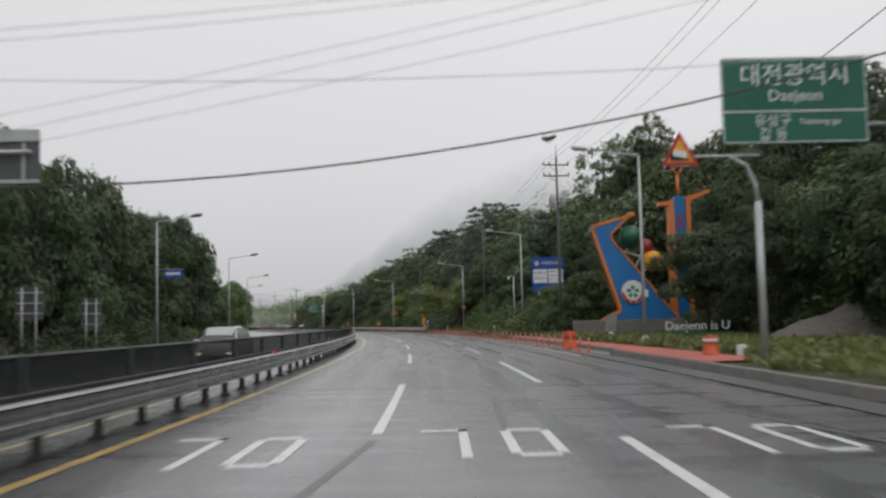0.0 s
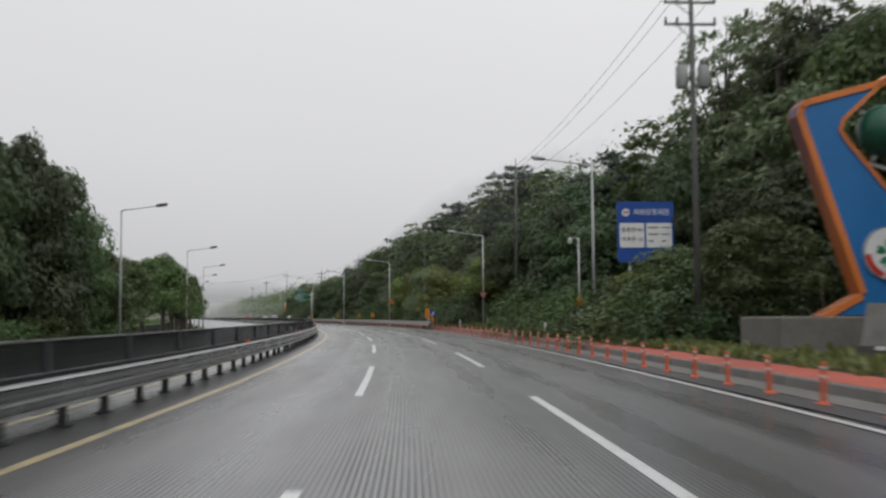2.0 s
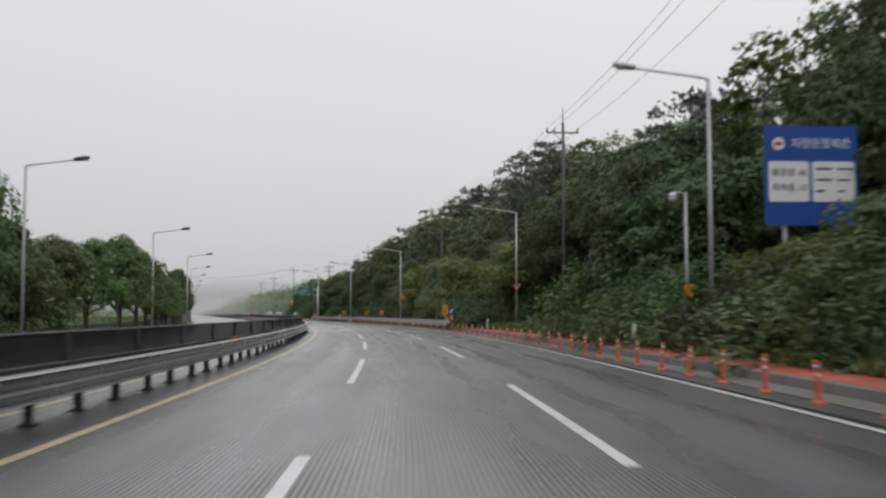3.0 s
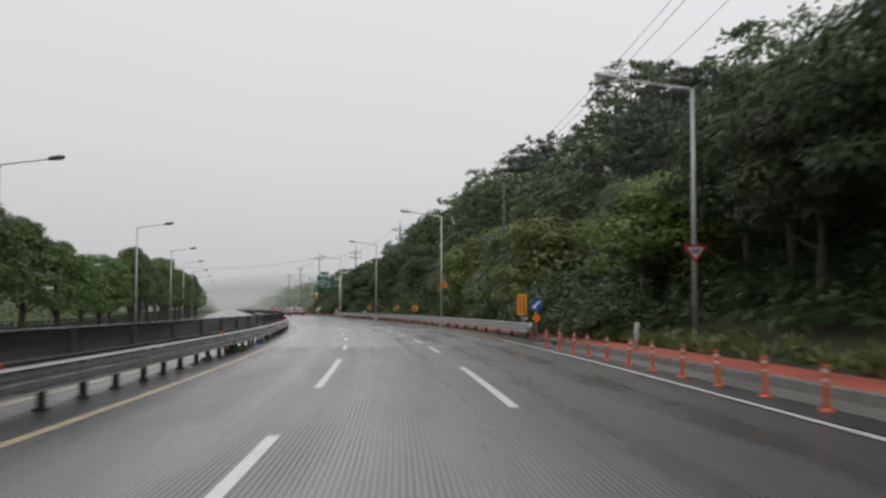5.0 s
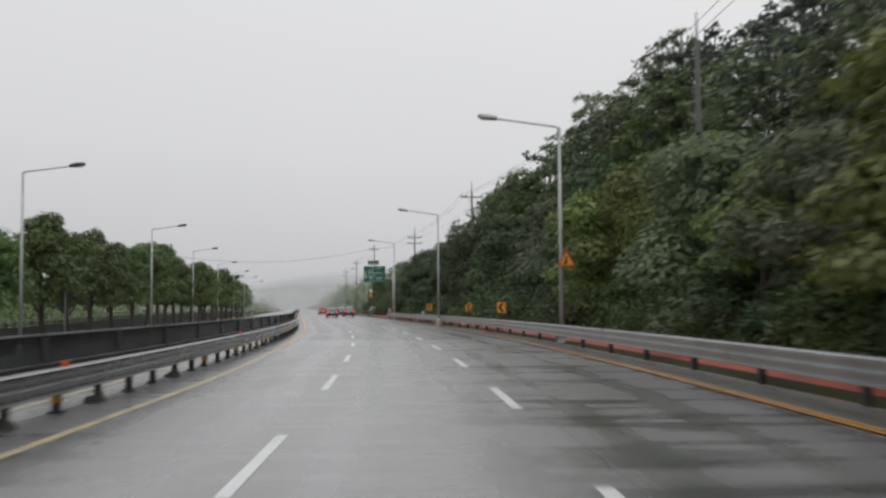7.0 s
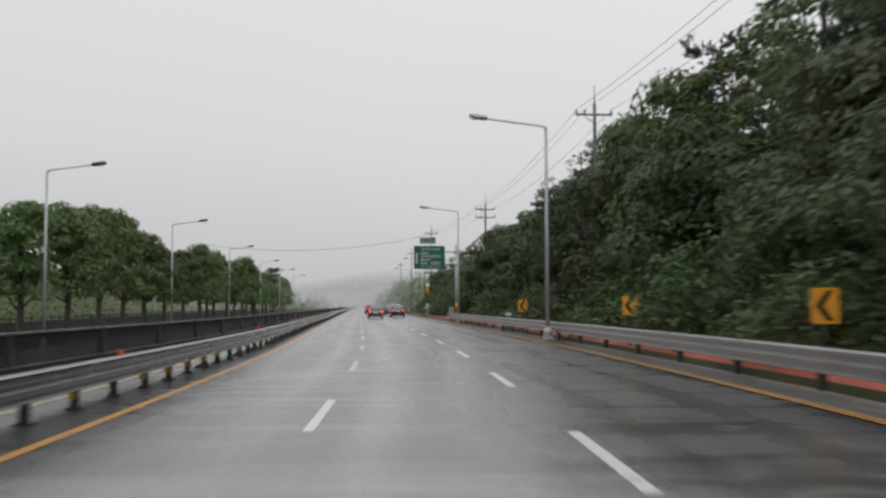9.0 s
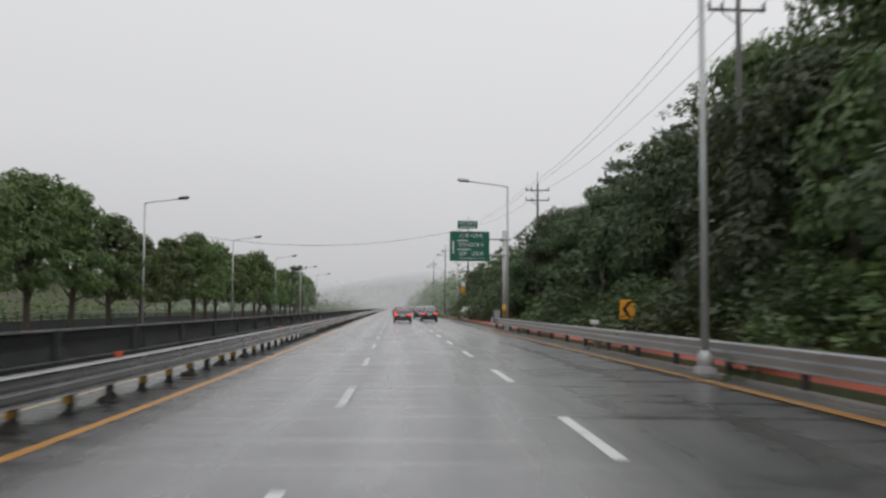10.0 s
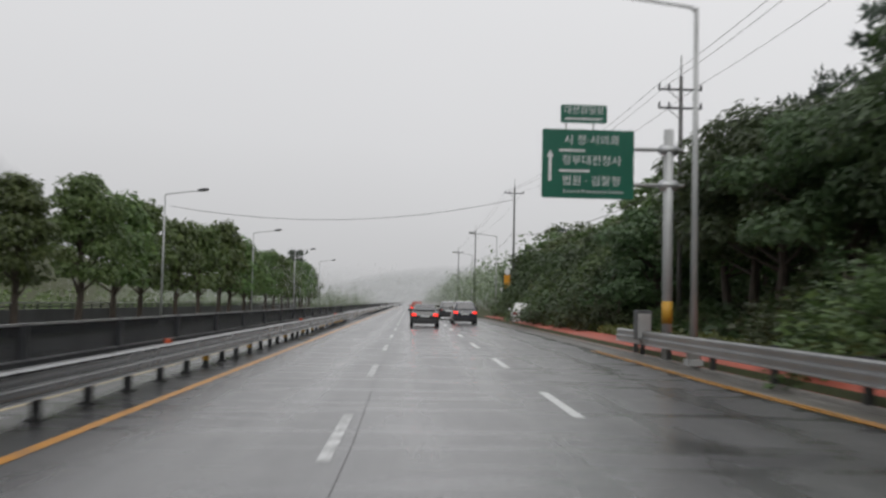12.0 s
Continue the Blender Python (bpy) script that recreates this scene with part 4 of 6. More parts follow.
# the green city-limit sign
o = thing("city_sign", at_road(25.25, 10.16, 0.42) @ Matrix.Scale(0.76, 4), "large green city-limit sign with white lettering on a grey post", "road sign")
board = plate("board", rounded(-2.46, 2.5, 7.12, 10.06, 0.1), SIGN_GREEN, o)
bm = bmesh.new()
bar(bm, -2.4, 2.44, 8.2, 8.25, -0.033)
bar(bm, -2.42, 2.46, 9.97, 10.0, -0.033)
bar(bm, -2.42, 2.46, 7.16, 7.19, -0.033)
bar(bm, -2.43, -2.4, 7.2, 9.97, -0.033)
bar(bm, 2.43, 2.46, 7.2, 9.97, -0.033)
part("border", bm, SIGN_WHITE, board)
words("대전광역시", SIGN_WHITE, board, Matrix.Translation((0.05, -0.036, 9.42)))
words("Daejeon", SIGN_WHITE, board, Matrix.Translation((0.05, -0.036, 8.75)))
words("유성구", SIGN_WHITE, board, Matrix.Translation((-0.75, -0.036, 7.88)))
words("Yuseong-gu", SIGN_WHITE, board, Matrix.Translation((0.85, -0.036, 7.86)))
words("갑 동", SIGN_WHITE, board, Matrix.Translation((-0.75, -0.036, 7.42)))
pole(o, 3.6, -0.5, 10.2, 0.16)
for z in (7.75, 9.55):
    bm = bmesh.new()
    tube(bm, [(-2.0, 0.08, z), (3.6, 0.08, z)], 0.07, 10)
    part("support_arm", bm, POLE_GREY, o)

o = thing("warning_sign", at_road(25.01, 9.06, 0.45) @ Matrix.Scale(0.844, 4), "red-edged yellow triangular steep-hill warning sign on a bent grey pole", "road sign")
bm = bmesh.new()
tube(bm, [(0, 0.1, -0.5), (0, 0.1, 4.6)], 0.11, 12)
tube(bm, [(0, 0.1, 4.6), (-0.05, 0.1, 5.1), (-0.3, 0.1, 5.7), (-0.8, 0.1, 5.98)], [0.07, 0.065, 0.06, 0.06], 10)
tube(bm, [(0.1, 0.1, 6.0), (-2.35, 0.1, 6.0)], 0.045, 8)
part("pole", bm, POLE_GREY, o)
tri = [(-2.87, 5.72), (-1.77, 5.72), (-2.32, 6.75)]
t = plate("triangle", tri, SIGN_RED, o, -0.0)
plate("field", [(-2.71, 5.82), (-1.93, 5.82), (-2.32, 6.55)], SIGN_YELLOW, t, -0.031, 0.008)
plate("symbol", [(-2.63, 5.86), (-2.03, 5.86), (-2.2, 5.98), (-2.63, 6.12)], SIGN_BLACK, t, -0.04, 0.006)
bm = bmesh.new()
box(bm, -0.2, 0.2, -0.01, 0.01, -0.1, 0.1, 0.006)
bmesh.ops.transform(bm, matrix=Matrix.Translation((-2.33, -0.05, 6.07)) @ Matrix.Rotation(radians(14), 4, "Y"), verts=bm.verts)
part("lorry_symbol", bm, SIGN_WHITE, t)

# the blue load-limit sign
o = thing("blue_sign", at_road(85, 13.25, 0.8), "blue vehicle-restriction sign with two white panels half behind leaves", "road sign")
board = plate("board", rounded(-1.42, 1.4, 3.2, 6.15, 0.08), SIGN_BLUE, o)
plate("panel", rounded(-1.3, -0.08, 3.9, 5.1, 0.08), SIGN_WHITE, board, -0.031, 0.01)
plate("panel", rounded(0.02, 1.3, 3.9, 5.1, 0.08), SIGN_WHITE, board, -0.031, 0.01)
words("차량운행제한", SIGN_WHITE, board, Matrix.Translation((0.3, -0.036, 5.62)))
plate("emblem", round_outline(0.19, 20, -0.98, 5.62), SIGN_WHITE, board, -0.031, 0.008)
plate("emblem", rounded(-1.1, -0.86, 5.57, 5.67, 0.03), SIGN_RED, board, -0.04, 0.006)
words("총중량 40", SIGN_BLACK, board, Matrix.Translation((-0.69, -0.046, 4.75)))
words("축하중 10", SIGN_BLACK, board, Matrix.Translation((-0.69, -0.046, 4.3)))
for k, (w0, w1) in enumerate(((0.5, 0.45), (0.5, 0.4), (0.25, 0.2))):
    z = 4.88 - 0.33 * k
    bars(((0.12, 0.12 + w0, z - 0.035, z + 0.035), (0.78, 0.78 + w1, z - 0.03, z + 0.03)), -0.042, SIGN_BACK, board)
for x in (-0.8, 0.8):
    pole(o, x, -0.8, 5.9, 0.06)

# camera mast beside the lamp
o = thing("camera_mast", at_road(89.6, 10.95, 0.2), "slim grey mast with a white dome camera and yellow box", "camera mast")
pole(o, 0, -0.1, 5.35, 0.055, y=0)
bm = bmesh.new()
tube(bm, [(0, 0, 5.3), (-0.2, 0, 5.36), (-0.45, 0, 5.3)], 0.03, 8)
part("bracket", bm, POLE_GREY, o)
bm = bmesh.new()
bmesh.ops.create_uvsphere(bm, u_segments=12, v_segments=8, radius=0.14, matrix=Matrix.Translation((-0.45, 0, 5.16)))
tube(bm, [(-0.45, 0, 5.18), (-0.45, 0, 5.34)], [0.15, 0.1], 12)
part("dome_camera", bm, SIGN_WHITE, o, smooth=True)
bm = bmesh.new()
box(bm, -0.16, 0.16, -0.16, -0.04, 1.75, 2.2, 0.02)
part("control_box", bm, SIGN_YELLOW, o, "yellow control box")

# yield sign
o = thing("yield_sign", at_road(126.15, 11.42, 0.4), "red and white inverted-triangle yield sign clamped to a lamp post", "road sign")
bm = bmesh.new()
box(bm, -0.11, 0.11, 0.0, 0.08, 2.85, 2.95, 0.01)
part("clamp", bm, GALV, o)
t = plate("triangle", [(-0.4, 3.14), (0.4, 3.14), (0.0, 2.55)], SIGN_RED, o)
plate("field", [(-0.27, 3.07), (0.27, 3.07), (0.0, 2.68)], SIGN_WHITE, t, -0.031, 0.008)
bars(((-0.16, 0.16, 2.96, 3.02), (-0.1, 0.1, 2.88, 2.93)), -0.04, SIGN_BACK, t)

# keep-left disc with an orange diamond below it
o = thing("keep_left_sign", at_road(137.7, 8.35, 0.22), "round blue sign with a white arrow above an orange diamond", "road sign")
pole(o, 0, -0.1, 1.5, 0.04, y=0.05)
d = plate("disc", round_outline(0.28, 28, 0, 1.42), SIGN_BLUE, o)
plate("arrow", [(-0.18, 1.26), (0.02, 1.27), (-0.04, 1.34), (0.17, 1.55), (0.11, 1.61), (-0.1, 1.4), (-0.16, 1.46)], SIGN_WHITE, d, -0.031, 0.008)
plate("diamond", [(0, 0.62), (0.21, 0.85), (0, 1.08), (-0.21, 0.85)], SIGN_ORANGE, o, 0.02)

# yellow notice board
o = thing("notice_board", at_road(140.4, 8.2, 0.22), "upright yellow notice board with red lettering behind the guardrail", "road sign")
pole(o, 0, -0.1, 1.9, 0.045, GALV, 0.05)
board = plate("board", rounded(-0.23, 0.23, 0.96, 1.94, 0.02), SIGN_YELLOW, o)
for x in (-0.1, 0.09):
    for k in range(8):
        bars(((x - 0.05, x + 0.05, 1.765 - 0.1 * k, 1.83 - 0.1 * k),), -0.033, SIGN_RED, board)
for s in (140.6, 226.5):
    o = thing("marker_box", at_road(s, 8.35, 0.22), "small white marker box on a stub behind the guardrail", "marker")
    pole(o, 0, -0.1, 0.75, 0.03, y=0)
    bm = bmesh.new()
    box(bm, -0.16, 0.16, -0.06, 0.06, 0.72, 0.88, 0.02)
    part("box", bm, SIGN_WHITE, o)

# merge warning on the third lamp
o = thing("merge_sign", at_road(170.8, 8.4, 0.22), "yellow triangular merge warning sign fixed to a lamp post", "road sign")
t = plate("triangle", [(-0.36, 2.9), (0.36, 2.9), (0, 3.56)], SIGN_RED, o, -0.1)
plate("field", [(-0.28, 2.945), (0.28, 2.945), (0, 3.46)], SIGN_YELLOW, t, -0.131, 0.008)
plate("symbol", [(-0.03, 2.98), (0.03, 2.98), (0.03, 3.3), (-0.03, 3.3)], SIGN_BLACK, t, -0.14, 0.006)
plate("symbol", [(-0.12, 2.98), (-0.05, 2.98), (0.0, 3.12), (-0.04, 3.16)], SIGN_BLACK, t, -0.14, 0.006)
bm = bmesh.new()
box(bm, -0.1, 0.1, -0.1, 0.0, 3.1, 3.16, 0.01)
part("clamp", bm, GALV, o)

# chevrons
first = None
for s in (187.5, 202.0, 220.7):
    m = at_road(s, {187.5: 8.4, 202.0: 8.65, 220.7: 8.2}[s], 0.22)
    if first is None:
        first = thing("chevron_sign", m, "yellow curve sign with a black chevron behind the guardrail", "road sign", "curve chevron signs")
        pole(first, 0, -0.1, 1.5, 0.035, DARK_STEEL, 0.04)
        board = plate("board", rounded(-0.24, 0.24, 0.98, 1.6, 0.03), SIGN_YELLOW, first)
        plate("chevron", [(0.14, 1.55), (0.02, 1.55), (-0.17, 1.29), (0.02, 1.03), (0.14, 1.03), (-0.04, 1.29)], SIGN_BLACK, board, -0.031, 0.006)
    else:
        copy_thing(first, m)

# the green direction sign on its cantilever
o = thing("direction_sign", at_road(256, 8.3, 0.2), "green direction sign with white lettering cantilevered from a steel post", "road sign")
pole(o, 0, -0.2, 6.6, 0.15, y=0)
bm = bmesh.new()
tube(bm, [(0, 0, 0.9), (0, 0, 1.55)], 0.156, 12)
part("band", bm, TAPE, o, "faded yellow band")
for z in (4.95, 6.0):
    bm = bmesh.new()
    tube(bm, [(0.45, 0, z), (-3.5, 0, z)], 0.06, 10)
    part("support_arm", bm, POLE_GREY, o)
    bm = bmesh.new()
    tube(bm, [(-0.3, 0, z), (-0.22, 0, z), (0.22, 0, z), (0.3, 0, z)], [0.08, 0.17, 0.17, 0.08], 8)
    part("flange", bm, GALV, o)
board = plate("board", rounded(-3.75, -1.05, 4.5, 6.52, 0.06), SIGN_GREEN, o, -0.06, 0.05)
words("시 청·시의회", SIGN_WHITE, board, Matrix.Translation((-2.3, -0.115, 6.2)))
words("정부대전청사", SIGN_WHITE, board, Matrix.Translation((-2.3, -0.115, 5.6)))
words("법원 · 검찰청", SIGN_WHITE, board, Matrix.Translation((-2.3, -0.115, 5.0)))
words("Court & Prosecutors Service", SIGN_WHITE, board, Matrix.Translation((-2.25, -0.115, 4.7)))
for z, w in ((5.9, 0.75), (5.3, 0.9)):
    bars(((-3.25, -3.25 + w, z - 0.035, z + 0.035),), -0.112, SIGN_WHITE, board)
plate("arrow", [(-3.56, 5.0), (-3.47, 5.0), (-3.47, 5.7), (-3.41, 5.7), (-3.515, 5.9), (-3.62, 5.7), (-3.56, 5.7)], SIGN_WHITE, board, -0.111, 0.008)
top = plate("top_board", rounded(-3.22, -1.86, 6.72, 7.25, 0.04), SIGN_GREEN, o, -0.06, 0.04)
words("대전경찰청", SIGN_WHITE, top, Matrix.Translation((-2.54, -0.103, 7.08)))
bars(((-3.1, -1.98, 6.81, 6.86),), -0.1, SIGN_WHITE, top)
for x in (-3.05, -2.25):
    pole(o, x, 6.4, 6.8, 0.025, y=-0.04, name="stay")
o = thing("control_cabinet", at_road(257.5, 7.95, 0.22), "grey roadside control cabinet by the sign post", "cabinet")
bm = bmesh.new()
box(bm, -0.24, 0.24, -0.2, 0.2, 0.35, 1.25, 0.02)
b = part("body", bm, SIGN_BACK, o)
bm = bmesh.new()
box(bm, -0.2, 0.2, -0.225, -0.2, 0.4, 1.15, 0.01)
part("door", bm, POLE_GREY, b)
bm = bmesh.new()
tube(bm, [(0, 0, -0.1), (0, 0, 0.4)], 0.07, 8)
part("pedestal", bm, DARK_STEEL, o)

# a yellow signal board and a yield sign farther on
o = thing("warning_board", at_road(327, 10.6, 0.2), "tall yellow warning board with a round lamp on a pole", "road sign")
pole(o, 0, -0.1, 5.0, 0.06, y=0.06)
plate("board", rounded(-0.32, 0.32, 3.0, 4.3, 0.05), SIGN_YELLOW, o)
plate("disc", round_outline(0.3, 20, 0, 4.62), SIGN_WHITE, o)
plate("triangle", [(-0.75, 2.95), (-0.2, 2.95), (-0.47, 2.4)], SIGN_WHITE, o)

# street-name sign on the lamp across the road, and backs of signs that face the other way
o = thing("street_name_sign", at_road(67.6, -16.6, 0), "small blue street-name sign on a lamp post arm", "road sign")
bm = bmesh.new()
tube(bm, [(0, 0, 5.45), (1.75, 0, 5.45)], 0.025, 8)
part("bracket", bm, POLE_GREY, o)
b = plate("board", rounded(0.45, 1.72, 4.88, 5.4, 0.03), SIGN_BLUE, o)
bars([(x, x + 0.14, 5.05, 5.25) for x in (0.6, 0.8, 1.0, 1.2, 1.4)], -0.034, SIGN_WHITE, b)
for s, u, x0, x1, z0, z1 in ((46.5, -17.5, -0.65, 0.65, 2.0, 3.55), (55.8, -17.5, -0.55, 0.55, 1.5, 3.25)):
    o = thing("sign_back", at_road(s, u, 0), "grey ribbed back of a road sign facing oncoming traffic", "road sign", "backs of road signs")
    b = plate("board", rounded(x0, x1, z0, z1, 0.04), SIGN_BACK, o)
    bm = bmesh.new()
    for z in (z0 + 0.3, (z0 + z1) / 2, z1 - 0.3):
        box(bm, x0 + 0.05, x1 - 0.05, -0.07, -0.03, z - 0.03, z + 0.03, 0.006)
    part("rib", bm, POLE_GREY, b)
    for x in (x0 * 0.5, x1 * 0.5):
        pole(o, x, -0.2, z1 - 0.05, 0.045, POLE_GREY, -0.09)
o = thing("sign_back", at_road(195.5, -17.5, 0), "grey backs of a round and a triangular sign on one pole", "road sign", "backs of road signs")
plate("disc", round_outline(0.4, 28, 0, 2.57), SIGN_BACK, o)
plate("triangle", [(-0.5, 1.95), (0.5, 1.95), (0.0, 1.1)], SIGN_BACK, o)
pole(o, 0, -0.7, 2.9, 0.04, POLE_GREY, -0.07)
o = thing("overhead_sign_back", at_road(32, -14.2, 0), "large grey ribbed back of an overhead road sign", "road sign")
board = plate("board", rounded(-2.6, 2.5, 6.25, 7.95, 0.05), SIGN_BACK, o)
bm = bmesh.new()
box(bm, -2.6, 2.52, -0.12, -0.03, 7.55, 7.95, 0.02)
box(bm, -2.6, 2.52, -0.1, -0.03, 6.2, 6.32, 0.02)
for x in (-2.0, -1.0, 0.0, 1.0, 2.0):
    box(bm, x - 0.05, x + 0.05, -0.08, -0.03, 6.32, 7.55, 0.01)
part("rib", bm, POLE_GREY, board)
pole(o, -3.4, -0.2, 8.2, 0.16, POLE_GREY, -0.2)
bm = bmesh.new()
tube(bm, [(-3.4, -0.2, 7.2), (2.3, -0.2, 7.2)], 0.07, 10)
part("support_arm", bm, POLE_GREY, o)

# ---- the monument at the city limit ----
MON_BLUE = simple("monument_blue", (0.02, 0.16, 0.42), 0.42, wear=0.15, scale=1.5)
MON_ORANGE = simple("monument_orange", (0.66, 0.2, 0.045), 0.42, wear=0.18, scale=1.5)
BALL_GREEN = simple("ball_green", (0.01, 0.09, 0.05), 0.35, wear=0.2, scale=2)
BALL_RED = simple("ball_red", (0.25, 0.02, 0.03), 0.35, wear=0.2, scale=2)
BALL_YELLOW = simple("ball_yellow", (0.75, 0.32, 0.02), 0.35, wear=0.15, scale=2)
ROD = simple("white_rod", (0.6, 0.6, 0.58), 0.4, wear=0.2)
PLINTH = simple("plinth_stone", (0.2, 0.19, 0.17), 0.75, wear=0.45, scale=1.2, bump=0.4)
EMB_GREEN = simple("emblem_green", (0.02, 0.2, 0.1), 0.4, wear=0.1)

mon = thing("city_monument", at_road(67.8, 16.4, 0), "tall blue and orange city monument with coloured balls and an emblem", "monument")
bm = bmesh.new()
box(bm, -4.25, 5.2, -0.9, 2.4, -0.6, 1.36, 0.06)
plinth = part("plinth", bm, PLINTH, mon, "stained concrete plinth")
wing = [(-2.7, 1.4), (2.76, 1.4), (-1.62, 6.75), (-1.85, 7.1), (-1.75, 7.4), (-0.22, 8.78), (-3.0, 8.05), (-3.2, 7.85), (-3.27, 7.55), (-1.47, 2.05)]
bm = bmesh.new()
prism(bm, wing, -0.3, 0.3)
w = part("wing", bm, MON_BLUE, mon, "bright blue slanting wing")


def rim(bm, pts, w, y0, y1, close=False):
    """A raised edging along a line in the x-z plane, on its inner side."""
    n = len(pts)
    for k in range(n if close else n - 1):
        a, b = Vector(pts[k]), Vector(pts[(k + 1) % n])
        d = (b - a).normalized()
        nrm = Vector((-d.y, d.x)) * w
        a2, b2 = a - d * 0.02, b + d * 0.02
        q = [a2, b2, b2 + nrm, a2 + nrm]
        f0 = [bm.verts.new((p.x, y0, p.y)) for p in q]
        f1 = [bm.verts.new((p.x, y1, p.y)) for p in q]
        bm.faces.new(f0)
        bm.faces.new(f1[::-1])
        for j in range(4):
            bm.faces.new((f0[j], f1[j], f1[(j + 1) % 4], f0[(j + 1) % 4]))
    bmesh.ops.recalc_face_normals(bm, faces=bm.faces)


bm = bmesh.new()
rim(bm, [(-0.22, 8.78), (-3.0, 8.05), (-3.2, 7.85), (-3.27, 7.55), (-1.47, 2.05), (-2.7, 1.4)], 0.2, -0.36, 0.36)
part("orange_edge", bm, MON_ORANGE, w)
bm = bmesh.new()
rim(bm, [(2.76, 1.4), (-1.62, 6.75), (-1.85, 7.1), (-1.75, 7.4), (-0.22, 8.78)], 0.12, -0.36, 0.36)
part("orange_edge", bm, MON_ORANGE, w)
em = plate("emblem", round_outline(0.84, 32, -0.5, 3.28), SIGN_WHITE, w, -0.3, 0.06)
bm = bmesh.new()
for a0, a1, mt in ((182, 250, 0), (255, 285, 0), (290, 358, 0)):
    n = 8
    for k in range(n):
        a, b = radians(a0 + (a1 - a0) * k / n), radians(a0 + (a1 - a0) * (k + 1) / n)
        q = [(-0.5 + r * math.cos(t), 3.28 + r * math.sin(t)) for r, t in ((0.6, a), (0.78, a), (0.78, b), (0.6, b))]
        bm.faces.new([bm.verts.new((x, -0.366, z)) for x, z in q])
part("red_arc", bm, SIGN_RED, em)
bm = bmesh.new()
for k in range(32):
    a, b = radians(11.25 * k), radians(11.25 * (k + 1))
    q = [(-0.5 + r * math.cos(t), 3.28 + r * math.sin(t)) for r, t in ((0.8, a), (0.84, a), (0.84, b), (0.8, b))]
    bm.faces.new([bm.verts.new((x, -0.366, z)) for x, z in q])
part("grey_rim", bm, SIGN_BACK, em)
bm = bmesh.new()
for k in range(5):
    a = radians(90 + 72 * k)
    q = [(0.1, -0.02), (0.26, -0.13), (0.46, -0.12), (0.4, 0.0), (0.46, 0.12), (0.26, 0.13), (0.1, 0.02)]
    pts = [(-0.5 + x * math.cos(a) - z * math.sin(a), 3.28 + x * math.sin(a) + z * math.cos(a)) for x, z in q]
    bm.faces.new([bm.verts.new((x, -0.366, z)) for x, z in pts])
part("star", bm, EMB_GREEN, em)
# the tower
bm = bmesh.new()
prism(bm, [(3.12, 1.36), (4.02, 1.36), (4.02, 9.9), (3.82, 10.15), (3.32, 10.15), (3.12, 9.9)], 1.35, 1.95)
tower = part("tower", bm, MON_BLUE, mon, "upright blue tower panel")
bm = bmesh.new()
prism(bm, [(2.77, 1.36), (3.12, 1.36), (3.12, 9.85), (2.1, 9.7), (2.05, 9.45), (2.77, 9.45)], 1.2, 2.0)
part("orange_column", bm, MON_ORANGE, mon)
bm = bmesh.new()
prism(bm, [(4.02, 1.36), (4.33, 1.36), (4.33, 9.75), (5.75, 10.35), (5.8, 10.6), (4.02, 10.1)], 1.2, 2.0)
part("orange_column", bm, MON_ORANGE, mon)
bm = bmesh.new()
tube(bm, [(3.57, 1.6, 10.1), (3.57, 1.6, 11.7)], 0.11, 10)
tube(bm, [(3.57, 1.6, 11.7), (3.35, 1.6, 12.0), (3.15, 1.6, 12.4), (3.11, 1.6, 13.0)], [0.1, 0.09, 0.07, 0.04], 8)
tube(bm, [(3.57, 1.6, 11.7), (3.8, 1.6, 11.95), (3.95, 1.6, 12.2)], [0.1, 0.08, 0.05], 8)
part("mast", bm, MON_ORANGE, mon)
bm = bmesh.new()
for tilt in (12, -38):
    ring = [Matrix.Rotation(radians(tilt), 4, "Y") @ Vector((1.0 * math.cos(a), 0.5 * math.sin(a), 0.28 * math.sin(a))) + Vector((3.45, 1.6, 12.6)) for a in [j * math.pi / 10 for j in range(21)]]
    tube(bm, ring, 0.035, 6, caps=False)
part("orbit_ring", bm, GALV, mon, "steel orbit rings")
for k, (ch, z) in enumerate(zip("일류경제도시", (8.6, 8.0, 7.1, 6.55, 6.0, 5.45))):
    words(ch, SIGN_RED, tower, Matrix.Translation((3.57, 1.345, z)), "character")
for ch, z in (("대", 4.6), ("전", 4.0)):
    words(ch, SIGN_BLACK, tower, Matrix.Translation((3.57, 1.345, z)), "character")
for x, z, r, mt, lb in ((-0.5, 7.1, 0.8, BALL_GREEN, "dark green ball"), (0.66, 6.45, 0.55, BALL_RED, "dark red ball"), (1.0, 5.4, 0.72, BALL_YELLOW, "yellow ball")):
    bm = bmesh.new()
    bmesh.ops.create_uvsphere(bm, u_segments=28, v_segments=18, radius=r, matrix=Matrix.Translation((x, -0.25 if r > 0.6 else 0.3, z)))
    part("ball", bm, mt, mon, lb, smooth=True)
for a, b in (((-1.2, 0, 6.2), (1.2, -0.2, 5.4)), ((-0.2, 0, 5.0), (0.72, 0.2, 6.5)), ((-0.9, 0, 5.9), (-0.42, -0.2, 7.1)), ((0.2, 0, 4.5), (1.1, -0.2, 5.4)), ((0.72, 0.2, 6.5), (1.12, -0.2, 5.4)), ((-1.3, 0, 7.9), (-0.42, -0.2, 7.1))):
    bm = bmesh.new()
    tube(bm, [a, b], 0.06, 8)
    part("rod", bm, ROD, mon, "white connecting rod")

